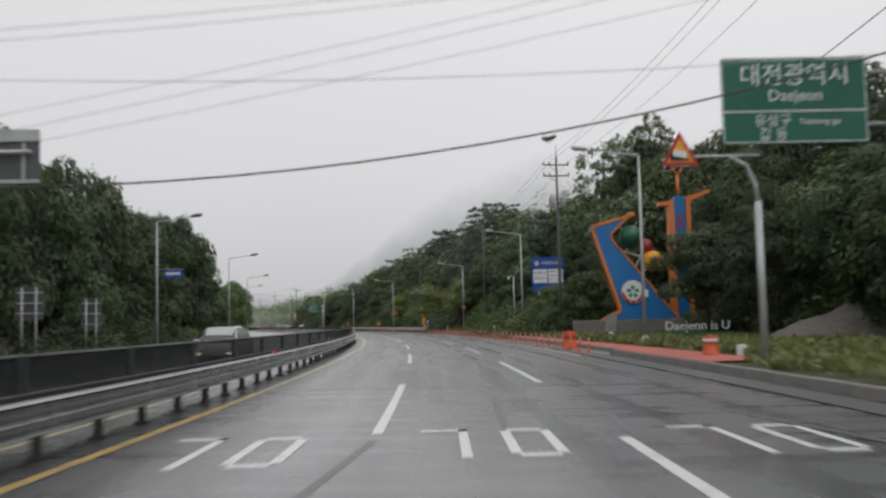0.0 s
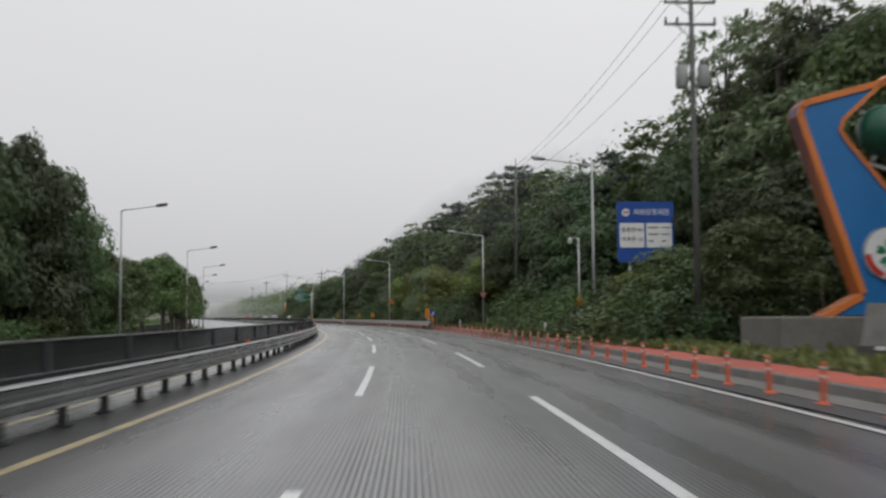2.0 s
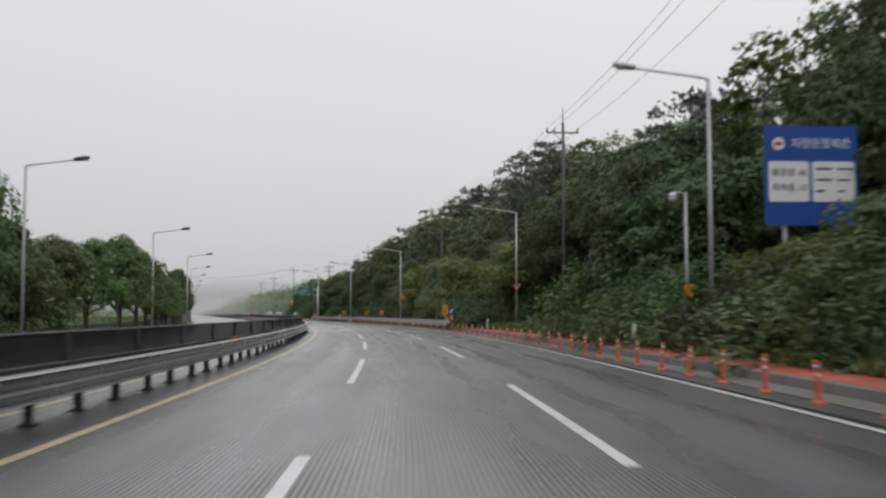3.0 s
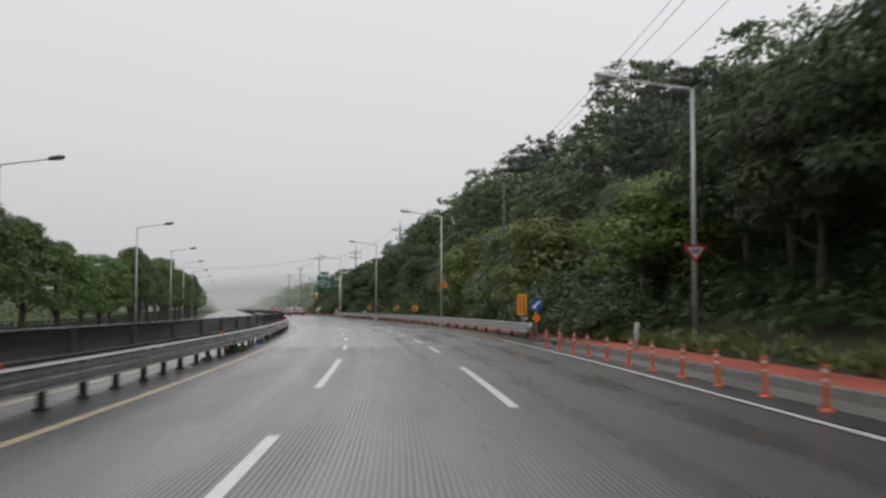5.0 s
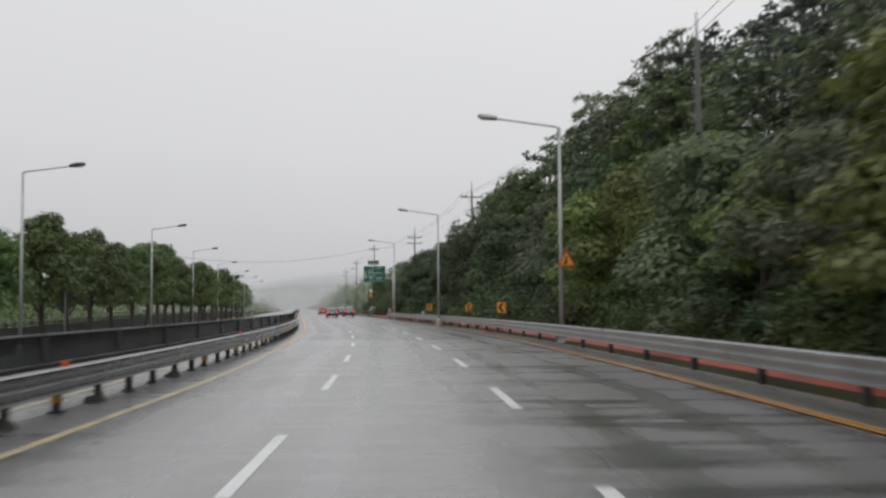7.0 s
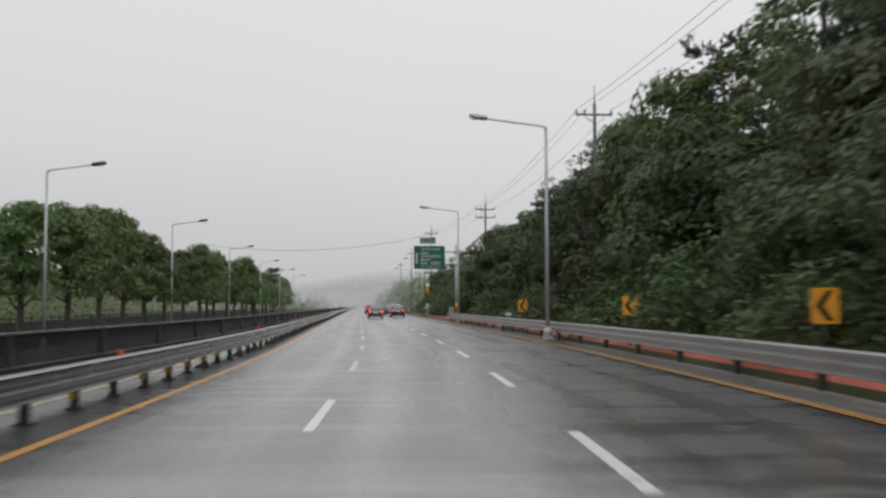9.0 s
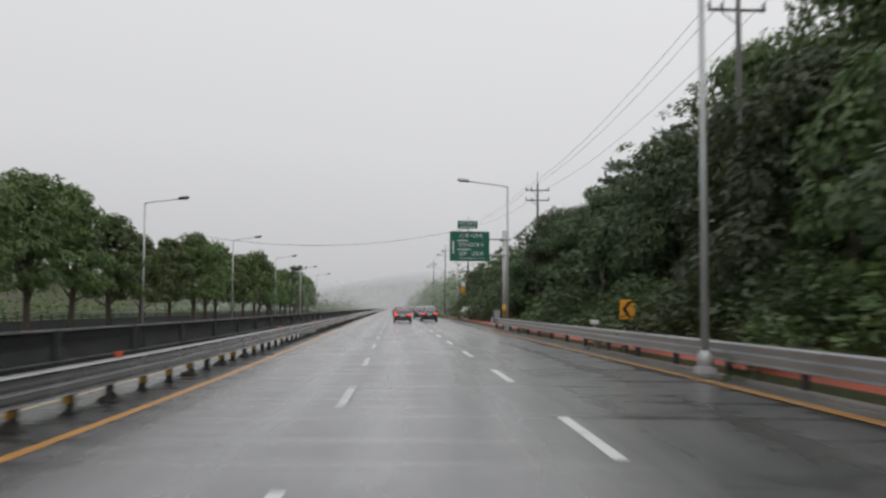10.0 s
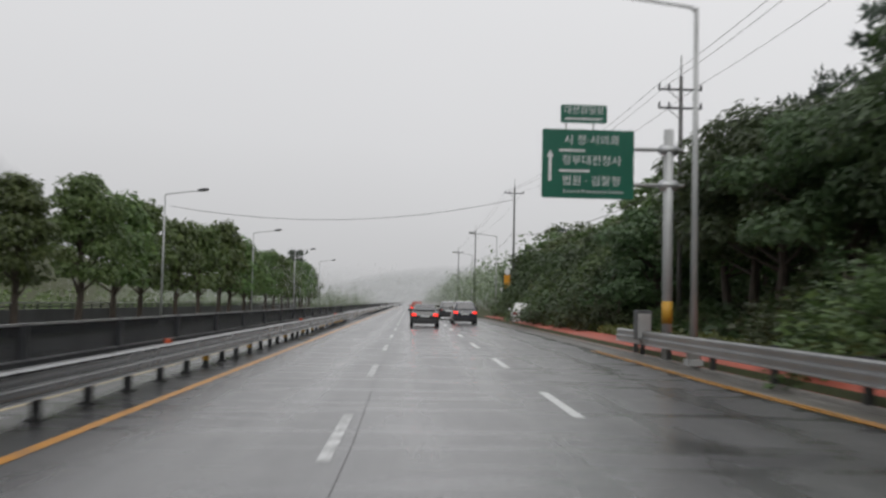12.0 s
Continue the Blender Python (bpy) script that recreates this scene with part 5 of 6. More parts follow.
# free-standing letters on the grass
o = thing("city_letters", at_road(56, 16.6, 0.33), "white free-standing letters on a low frame in the grass", "letters")
words("Daejeon is U", SIGN_WHITE, o, Matrix.Translation((0, -0.05, 0.62)))
bm = bmesh.new()
box(bm, -2.1, 2.1, -0.04, 0.06, 0.2, 0.28, 0.01)
for x in (-1.9, -0.7, 0.7, 1.9):
    box(bm, x - 0.03, x + 0.03, -0.02, 0.04, -0.4, 0.25)
part("frame", bm, EMB_GREEN, o)


GRAVEL_DARK = simple("dark_plinth_stone", (0.09, 0.085, 0.08), 0.7, wear=0.3, scale=6)


def water_barrier(s, u, z, label, top=False, size=1.0):
    o = thing("water_barrier", at_road(s, u, z) @ Matrix.Scale(size, 4), label, "traffic barrier", "orange water barriers")
    bm = bmesh.new()
    tube(bm, [(0, 0, 0), (0, 0, 0.06), (0, 0, 0.1), (0, 0, 0.42), (0, 0, 0.46), (0, 0, 0.5), (0, 0, 0.78), (0, 0, 0.84)], [0.42, 0.41, 0.37, 0.34, 0.32, 0.33, 0.37, 0.36], 12)
    part("body", bm, ORANGE, o, smooth=False)
    bm = bmesh.new()
    tube(bm, [(0, 0, 0.56), (0, 0, 0.72)], [0.346, 0.363], 12)
    part("reflective_band", bm, SIGN_WHITE if not top else ORANGE, o)
    bm = bmesh.new()
    tube(bm, [(0, 0, 0.82), (0, 0, 0.9)], [0.09, 0.07], 10)
    part("filler_cap", bm, ORANGE, o)
    return o


water_barrier(31.6, 9.62, 0.25, "orange plastic water barrier standing at the kerb", size=0.7)
water_barrier(49.85, 8.1, 0.005, "orange plastic water barrier standing in the gutter", True)

# grey stone tablet on a dark plinth before the monument
TABLET = simple("grey_granite", (0.24, 0.235, 0.225), 0.6, wear=0.3, scale=8)
o = thing("stone_tablet", at_road(63.3, 13.3, 0.2, -12), "leaning grey granite tablet on a dark plinth in the grass", "monument")
bm = bmesh.new()
box(bm, -0.5, 0.6, -0.25, 0.25, -0.1, 0.42, 0.02)
part("plinth", bm, GRAVEL_DARK, o)
bm = bmesh.new()
prism(bm, [(-0.42, 0.42), (0.26, 0.42), (0.4, 1.52), (-0.22, 1.52)], -0.12, 0.14)
part("tablet", bm, TABLET, o)
bm = bmesh.new()
box(bm, -0.16, 0.12, -0.3, -0.24, 0.3, 0.4, 0.005)
part("name_plate", bm, SIGN_WHITE, o, "small white plate")

# heap of gravel on the verge
GRAVEL = simple("wet_gravel", (0.14, 0.125, 0.11), 0.85, wear=0.4, scale=14, bump=1.0)
bm = bmesh.new()
bmesh.ops.create_grid(bm, x_segments=36, y_segments=28, size=1)
for v in bm.verts:
    r = math.hypot(v.co.x, v.co.y)
    hgt = max(0, 1 - r) ** 0.85
    v.co = Vector((v.co.x * 3.9, v.co.y * 2.8, hgt * 1.75 * (1 + 0.25 * noise.noise(v.co * 2.1)) + 0.09 * noise.noise(v.co * 13) - 0.15))
o = new("spoil_heap", mesh_of("spoil_heap", bm, GRAVEL, True))
o.matrix_world = at_road(44, 19.6, 0.3)
tagged(o, "heap of wet brown gravel on the grass verge", "gravel heap")

# drain box, small white marker by the sign post
bm = bmesh.new()
box(bm, -0.14, 0.14, -0.1, 0.1, 0.0, 0.34, 0.02)
o = new("marker_stone", mesh_of("marker_stone", bm, SIGN_WHITE))
o.matrix_world = at_road(31, 10.4, 0.22)
tagged(o, "small white marker stone in the grass", "marker")

# ---- vehicles ----
GLASS = Nodes("car_glass").set(Base_Color=(0.02, 0.025, 0.03), Roughness=0.06, Specular_IOR_Level=0.8).mat
RUBBER = simple("tyre_rubber", (0.02, 0.02, 0.021), 0.8, wear=0.3)
RIM = simple("alloy_rim", (0.4, 0.4, 0.41), 0.3, metal=0.8, wear=0.2)
PLATE_W = simple("number_plate", (0.6, 0.62, 0.62), 0.4, wear=0.1)
BLACK_TRIM = simple("black_trim", (0.02, 0.02, 0.022), 0.5, wear=0.2)


def paint(name, c):
    return simple(name, c, 0.28, wear=0.12, scale=1.5, coat=0.8, bump=0.02)


def glow(name, colour, strength):
    k = Nodes(name)
    k.set(Base_Color=colour, Emission_Color=colour, Emission_Strength=strength, Roughness=0.3)
    return k.mat


TAIL_ON = glow("tail_lamp_lit", (0.9, 0.03, 0.02), 1.6)
TAIL_OFF = simple("tail_lamp", (0.2, 0.012, 0.012), 0.25, wear=0.1)
HEAD_ON = glow("headlamp_lit", (1.0, 0.85, 0.5), 3.0)
HEAD_OFF = simple("headlamp", (0.5, 0.5, 0.5), 0.2, wear=0.1)


def car(name, m, mat, label, L, W, H, shape, lit=False, head=False, group="", z_low=0.2):
    """shape: list of (part of length, belt height, roof height) from the rear; y runs forward."""
    o = thing(name, m, label, "car", group)
    hw = W / 2

    def shell(stations, zpick):
        bm = bmesh.new()
        last = None
        for st in stations:
            ring = [bm.verts.new(c) for c in zpick(*st)]
            if last:
                n = len(ring)
                for j in range(n):
                    bm.faces.new((last[j], last[(j + 1) % n], ring[(j + 1) % n], ring[j]))
            else:
                bm.faces.new(ring)
            last = ring
        bm.faces.new(last[::-1])
        bmesh.ops.recalc_face_normals(bm, faces=bm.faces)
        return bm

    def low(f, belt, roof):
        y = (f - 0.5) * L
        end = min(f, 1 - f)
        w = hw * (0.86 + 0.14 * min(1, end / 0.12))
        z0 = z_low + (0.1 if end < 0.03 else 0)
        return [(-w * 0.92, y, z0), (w * 0.92, y, z0), (w, y, z0 + 0.15), (w, y, belt * 0.72), (w * 0.95, y, belt * 0.93), (w * 0.86, y, belt), (-w * 0.86, y, belt), (-w * 0.95, y, belt * 0.93), (-w, y, belt * 0.72), (-w, y, z0 + 0.15)]

    def upper(f, belt, roof):
        y = (f - 0.5) * L
        w = hw * 0.86
        t = hw * (0.86 - 0.2 * min(1, (roof - belt) / 0.5))
        return [(-w, y, belt - 0.04), (w, y, belt - 0.04), ((w + t) / 2 + 0.02, y, (belt + roof) / 2), (t, y, roof - 0.05), (t * 0.8, y, roof), (-t * 0.8, y, roof), (-t, y, roof - 0.05), (-(w + t) / 2 - 0.02, y, (belt + roof) / 2)]

    body = part("body", shell(shape, low), mat, o, smooth=False)
    cab = [st for st in shape if st[2] > st[1] + 0.02]
    cabin = part("cabin", shell(cab, upper), mat, o)
    # windows lie on the cabin, a little proud
    (fa, ba, ra), (fb, bb, rb) = cab[0], cab[1]
    (fc, bc, rc), (fd, bd, rd) = cab[-2], cab[-1]

    def window(name_, f0, b0, r0, f1, b1, r1, out):
        y0, y1 = (f0 - 0.5) * L, (f1 - 0.5) * L
        bm = bmesh.new()
        za, zb = r0 + 0.03, r1 - 0.06
        lowz, topz = min(r0, r1) + 0.03, max(r0, r1) - 0.07
        wa, wb = hw * 0.8, hw * 0.66
        pts = [(-wa, y0, lowz), (wa, y0, lowz), (wb, y1, topz), (-wb, y1, topz)]
        nrm = Vector((0, -1 if out < 0 else 1, 0.45)) * 0.014
        front = [bm.verts.new(Vector(p) + nrm) for p in pts]
        back = [bm.verts.new(Vector(p) - nrm) for p in pts]
        bm.faces.new(front)
        bm.faces.new(back[::-1])
        for j in range(4):
            bm.faces.new((front[j], back[j], back[(j + 1) % 4], front[(j + 1) % 4]))
        bmesh.ops.recalc_face_normals(bm, faces=bm.faces)
        part(name_, bm, GLASS, o)

    window("rear_window", fa, ba, ra, fb, bb, rb, -1)
    window("windscreen", fd, bd, rd, fc, bc, rc, 1)
    y0, y1 = (fb - 0.5) * L, (fc - 0.5) * L
    for side in (-1, 1):
        for k in range(2):
            a, b = y0 + (y1 - y0) * (0.5 * k + 0.02), y0 + (y1 - y0) * (0.5 * k + 0.48)
            bm = bmesh.new()
            xa, xb = side * (hw * 0.85 + 0.012), side * (hw * 0.69 + 0.012)
            ins = side * -0.03
            pts = [(xa, a, bb + 0.03), (xa, b, bb + 0.03), (xb, b, rb - 0.1), (xb, a, rb - 0.1)]
            f0 = [bm.verts.new(p) for p in pts]
            f1 = [bm.verts.new((x + ins, y, z)) for x, y, z in pts]
            bm.faces.new(f0)
            bm.faces.new(f1[::-1])
            for j in range(4):
                bm.faces.new((f0[j], f1[j], f1[(j + 1) % 4], f0[(j + 1) % 4]))
            bmesh.ops.recalc_face_normals(bm, faces=bm.faces)
            part("side_window", bm, GLASS, o)
        for f in (0.19, 0.81):
            y = (f - 0.5) * L
            bm = bmesh.new()
            tube(bm, [(side * (hw - 0.2), y, 0.33), (side * (hw - 0.17), y, 0.33), (side * (hw - 0.01), y, 0.33), (side * (hw + 0.005), y, 0.33)], [0.28, 0.33, 0.33, 0.27], 20)
            wheel = part("wheel", bm, RUBBER, o)
            bm = bmesh.new()
            tube(bm, [(side * (hw + 0.004), y, 0.33), (side * (hw + 0.012), y, 0.33)], [0.22, 0.2], 14)
            part("rim", bm, RIM, wheel)
        bm = bmesh.new()
        zt = shape[1][1] * 0.82
        box(bm, min(side * hw * 0.58, side * hw * 0.9), max(side * hw * 0.58, side * hw * 0.9), -L / 2 - 0.012, -L / 2 + 0.16, zt - 0.09, zt + 0.08, 0.03)
        part("tail_lamp", bm, TAIL_ON if lit else TAIL_OFF, o)
        bm = bmesh.new()
        zh = shape[-1][1] * 0.86
        box(bm, min(side * hw * 0.55, side * hw * 0.86), max(side * hw * 0.55, side * hw * 0.86), L / 2 - 0.16, L / 2 + 0.012, zh - 0.09, zh + 0.06, 0.03)
        part("headlamp", bm, HEAD_ON if head else HEAD_OFF, o)
        bm = bmesh.new()
        ym = (fd - 0.5) * L - 0.35
        box(bm, min(side * hw * 0.9, side * (hw + 0.16)), max(side * hw * 0.9, side * (hw + 0.16)), ym - 0.06, ym + 0.06, bb + 0.02, bb + 0.16, 0.03)
        part("wing_mirror", bm, mat, o)
    bm = bmesh.new()
    box(bm, -0.27, 0.27, -L / 2 - 0.03, -L / 2 + 0.02, shape[1][1] * 0.66, shape[1][1] * 0.66 + 0.13, 0.006)
    part("number_plate", bm, PLATE_W, o)
    for e in (-1, 1):
        bm = bmesh.new()
        box(bm, -hw * 0.9, hw * 0.9, min(e * L / 2 - 0.1, e * (L / 2 + 0.05)), max(e * L / 2 - 0.1, e * (L / 2 + 0.05)), z_low + 0.03, z_low + 0.3, 0.05)
        part("bumper", bm, BLACK_TRIM if H > 1.6 else mat, o)
    return o


SEDAN = [(0.0, 0.72, 0.72), (0.02, 0.95, 0.95), (0.1, 1.0, 1.02), (0.13, 1.0, 1.04), (0.33, 0.96, 1.42), (0.5, 0.94, 1.45), (0.6, 0.93, 1.4), (0.76, 0.92, 0.96), (0.8, 0.9, 0.9), (0.97, 0.72, 0.72), (1.0, 0.55, 0.55)]
SUV = [(0.0, 0.8, 0.8), (0.02, 1.06, 1.1), (0.03, 1.08, 1.12), (0.09, 1.08, 1.62), (0.3, 1.06, 1.7), (0.55, 1.04, 1.68), (0.73, 1.02, 1.06), (0.78, 1.0, 1.0), (0.96, 0.84, 0.84), (1.0, 0.6, 0.6)]
VAN = [(0.0, 0.8, 0.8), (0.015, 1.0, 1.05), (0.02, 1.0, 1.06), (0.05, 1.0, 1.6), (0.3, 1.0, 1.68), (0.68, 0.98, 1.64), (0.84, 0.98, 1.03), (0.88, 0.95, 0.95), (0.97, 0.8, 0.8), (1.0, 0.6, 0.6)]
car("sedan", at_road(291, 1.72), paint("black_paint", (0.012, 0.013, 0.015)), "dark grey sedan with red tail lamps lit on the wet road", 4.7, 1.82, 1.45, SEDAN, True)
car("suv", at_road(301, 4.8), paint("navy_paint", (0.015, 0.018, 0.03)), "dark blue SUV with red tail lamps lit", 4.5, 1.85, 1.7, SUV, True)
car("suv", at_road(322, 4.4), paint("grey_paint", (0.05, 0.055, 0.06)), "dark grey SUV farther ahead on the wet road", 4.5, 1.82, 1.7, SUV)
car("van", at_road(352, 1.6), paint("orange_red_paint", (0.35, 0.06, 0.03)), "reddish van far ahead in the rain haze", 4.6, 1.75, 1.7, VAN, True)
car("parked_suv", at_road(303, 9.45, 0.0, -4), paint("white_paint", (0.62, 0.63, 0.63)), "white hatchback parked at the roadside beyond the guardrail", 4.3, 1.78, 1.6, SUV)
car("white_van", at_road(44.5, -8.2, -0.17, 180), paint("van_white", (0.42, 0.43, 0.43)), "white minivan with headlamps lit on the opposite carriageway", 5.0, 1.86, 1.68, VAN, head=True)
car("white_suv", at_road(60.5, -11.2, -0.33, 180), paint("pearl_white", (0.42, 0.43, 0.43)), "white SUV with headlamps lit on the opposite carriageway", 4.5, 1.82, 1.7, SUV, head=True)

# ---- low parapet with a pale rail behind the street trees ----
PARAPET = simple("dark_wet_concrete", (0.075, 0.078, 0.08), 0.6, wear=0.5, scale=2, bump=0.4)


def parapet_top(s):
    return float(np.interp(s, [110, 170, 240, 420], [0.6, 0.72, 1.04, 1.04]))


for a in range(96, 420, 12):
    o = thing("verge_parapet", at_road(a, -21.5), "low dark concrete parapet carrying a pale steel rail", "parapet", "verge parapets")
    inv = o.matrix_world.inverted()
    h = parapet_top(a + 6)
    for name, z0, z1, w, mat in (("plinth", -1.3, h - 0.42, 0.13, PARAPET), ("lower_rail", h - 0.3, h - 0.22, 0.03, DARK_STEEL), ("top_rail", h - 0.08, h, 0.06, RAIL_WHITE)):
        bm = bmesh.new()
        loft(bm, a, a + 11.96, 4.0, [(-21.5 - w, z0), (-21.5 - w, z1), (-21.5 + w, z1), (-21.5 + w, z0)], closed=True, local=o.matrix_world)
        part(name, bm, mat, o)
    post = post_mesh(0.1, 0.08, h - 0.42, h - 0.08, DARK_STEEL)
    for k in range(6):
        piece("post", post, o, inv @ at_road(a + 2 * k + 1, -21.5, 0.0))

# ---- trees ----
def leaf(bm, c, size, rnd, out, droop):
    """One drooping spray of leaves that points outwards."""
    a = Vector((out.x + rnd.gauss(0, 0.7), out.y + rnd.gauss(0, 0.7), -droop + rnd.gauss(0, 0.45)))
    if a.length < 0.05:
        return
    a.normalize()
    n = Vector((rnd.gauss(0, 0.6), rnd.gauss(0, 0.6), 1))
    b = a.cross(n)
    if b.length < 0.05:
        return
    b = b.normalized() * size * rnd.uniform(0.2, 0.36)
    m = c + a * size * 0.4
    bm.faces.new([bm.verts.new(q) for q in (c - b * 0.7, c + a * size, m + b * 1.3)])


def crown_mesh(name, seed, radius, height, base, clumps, per, size, mat, shape="round"):
    """Leaves set in many uneven boughs round a tree's limbs."""
    rnd = random.Random(seed)
    bm = bmesh.new()
    centres = []
    for i in range(clumps):
        f = (i + 0.5) / clumps
        ang = i * 2.39996 + rnd.uniform(-0.5, 0.5)
        if shape == "round":
            z = 1 - 2 * f
            r = math.sqrt(max(0, 1 - z * z)) ** 0.8
            k = rnd.uniform(0.62, 1.1)
            c = Vector((math.cos(ang) * r * radius * k, math.sin(ang) * r * radius * k, base + height * (0.5 + 0.5 * z * rnd.uniform(0.8, 1.05))))
        elif shape == "low":
            k = math.sqrt(rnd.random())
            c = Vector((math.cos(ang) * radius * k, math.sin(ang) * radius * k, base + height * (1 - 0.75 * k * k) * rnd.uniform(0.15, 1)))
        else:
            level = (int(f * 7) + rnd.uniform(-0.2, 0.2)) / 7
            k = (1 - level * 0.62) * rnd.uniform(0.25, 1.05)
            c = Vector((math.cos(ang) * radius * k, math.sin(ang) * radius * k, base + height * level))
        centres.append(c)
        out = Vector((math.cos(ang), math.sin(ang), 0))
        side = Vector((-out.y, out.x, 0))
        cr = radius * rnd.uniform(0.3, 0.5)
        droop = {"pine": -0.5, "low": 0.2}.get(shape, 0.35)
        thick = {"pine": 0.1, "low": 0.2}.get(shape, 0.12)
        # each bough is an arching spray, wide at its base and thin at its tip, with side twigs
        arch = rnd.uniform(0.25, 0.6) if shape != "pine" else rnd.uniform(-0.25, 0.1)
        twigs = [(rnd.uniform(-0.15, 0.85), rnd.uniform(-1, 1)) for _ in range(7)]
        for _ in range(per):
            a, b = twigs[rnd.randrange(7)]
            f = min(1.1, max(-0.5, a + rnd.gauss(0, 0.2)))
            w = b * 0.55 * (1 - 0.55 * max(0, f)) + rnd.gauss(0, 0.1)
            lift = -arch * f * abs(f) - 0.25 * w * w + rnd.gauss(0, thick)
            q = out * f * cr * 1.25 + side * w * cr * 1.15 + Vector((0, 0, lift * cr))
            leaf(bm, c + q, size * rnd.uniform(0.55, 1.3), rnd, out, droop)
    me = mesh_of(name, bm, mat)
    return me, centres


def lobed_mesh(name, seed, radius, height, base, lobes, per, size, mat):
    """A crown of rounded leafy masses: leaves lie like shingles on each lobe, with a loose fringe and dark gaps between."""
    rnd = random.Random(seed)
    bm = bmesh.new()
    centres = []
    for i in range(lobes):
        f = (i + 0.5) / lobes
        ang = i * 2.39996 + rnd.uniform(-0.5, 0.5)
        r = radius * (1 - 0.6 * f ** 2.0) * rnd.uniform(0.25, 0.85)
        lr = radius * rnd.uniform(0.26, 0.46)
        c = Vector((math.cos(ang) * r, math.sin(ang) * r, base + lr * 0.6 + (height - lr * 1.5) * min(1.0, max(0.0, f ** 0.8 * 0.94 + rnd.uniform(-0.08, 0.06)))))
        centres.append(c)
        squash = rnd.uniform(0.6, 0.95)
        for _ in range(per):
            z = rnd.uniform(-0.45, 1.0)
            a = rnd.uniform(0, 6.2832)
            q = math.sqrt(max(0.0, 1 - z * z))
            n = Vector((math.cos(a) * q, math.sin(a) * q, z))
            rough = 0.86 + 0.3 * noise.noise(Vector((n.x * 2.2 + i, n.y * 2.2, n.z * 2.2 + seed))) + rnd.gauss(0, 0.07)
            at = c + Vector((n.x * lr, n.y * lr, n.z * lr * squash)) * rough
            face = (n + Vector((rnd.gauss(0, 0.35), rnd.gauss(0, 0.35), rnd.gauss(0, 0.35) + 0.15))).normalized()
            tip = Vector((n.x + rnd.gauss(0, 0.4), n.y + rnd.gauss(0, 0.4), -0.55 + rnd.gauss(0, 0.3)))
            tip = (tip - face * tip.dot(face)).normalized()
            wide = face.cross(tip) * size * rnd.uniform(0.22, 0.38)
            long = size * rnd.uniform(0.6, 1.3)
            bm.faces.new([bm.verts.new(v) for v in (at - wide * 0.8, at + tip * long, at + tip * long * 0.35 + wide * 1.3)])
    return mesh_of(name, bm, mat), centres


def trunk_mesh(name, seed, height, r, centres, base, lean=0.3):
    rnd = random.Random(seed)
    bm = bmesh.new()
    top = Vector((rnd.uniform(-lean, lean), rnd.uniform(-lean, lean), height))
    pts = [Vector((0, 0, -0.4)), Vector((0, 0, 0.05)), top * 0.35 + Vector((rnd.uniform(-0.15, 0.15), 0.1, 0)), top * 0.7, top]
    tube(bm, pts, [r * 1.5, r * 1.15, r * 0.85, r * 0.55, r * 0.2], 8)
    for c in centres[:: max(1, len(centres) // 12)]:
        a = Vector((0, 0, 0)).lerp(top, min(0.85, max(0.3, (c.z * 0.62) / height)))
        m = (a + c) / 2 + Vector((0, 0, -0.15 * (c - a).length * 0.3))
        tube(bm, [a, m, c], [r * 0.4, r * 0.26, r * 0.08], 6, caps=False)
    return mesh_of(name, bm, BARK, True)


def tree_kind(seed, h, radius, clear, clumps, per, size, mat, shape="round"):
    """A tree's two meshes: trunk with limbs, and crown."""
    if shape == "lobed":
        crown, centres = lobed_mesh("crown", seed, radius, h - clear, clear, clumps, per, size, mat)
    else:
        crown, centres = crown_mesh("crown", seed, radius, h - clear, clear, clumps, per, size, mat, shape)
    return trunk_mesh("trunk", seed + 50, h * (0.92 if shape == "pine" else 0.8), 0.1 + h * 0.011, centres, clear), crown


def plant(kind, s, u, turn, scale, label, group, category="tree", name="tree", sink=0.15):
    p = P(s, u)
    o = new(name)
    o.empty_display_size = 0.5
    o.matrix_world = Matrix.Translation((p.x, p.y, hill(s, u) - sink)) @ Matrix.Rotation(turn, 4, "Z") @ Matrix.Diagonal((scale[0], scale[0], scale[1], 1))
    tagged(o, label, category, group)
    for nm, me in zip(("trunk", "crown"), kind):
        c = new(nm, me)
        c.parent = o
    return o


BROAD = [tree_kind(11 + i, 8.0, 3.3, 0.6, 24, 410, 0.275, (LEAF_DARK, LEAF, LEAF_HAZED, LEAF_VINE)[i], "lobed") for i in range(4)]
OVER = [tree_kind(21 + i, 9.6, 3.7, 2.6, 26, 560, 0.26, LEAF_DARK, "lobed") for i in range(2)]
LIGHT = [tree_kind(31 + i, 8.0, 3.0, 1.4, 50, 64, 0.44, LEAF_HAZED if i else LEAF) for i in range(3)]
AIRY = [tree_kind(91 + i, 11.0, 2.3, 2.6, 60, 80, 0.3, LEAF_HAZED) for i in range(2)]
PINE = [tree_kind(41 + i, 9.5, 2.6, 2.4, 52, 64, 0.38, NEEDLES, "pine") for i in range(2)]
STREET = [tree_kind(61 + i, 9.8, 2.8, 2.7, 28, 270, 0.3, LEAF_STREET, "lobed") for i in range(3)]
BROAD_FAR = [tree_kind(11 + i, 8.0, 3.3, 0.6, 24, 170, 0.42, (LEAF_DARK, LEAF)[i], "lobed") for i in range(2)]
STREET_FAR = [tree_kind(61 + i, 9.8, 2.8, 2.7, 28, 100, 0.48, LEAF_STREET, "lobed") for i in range(2)]
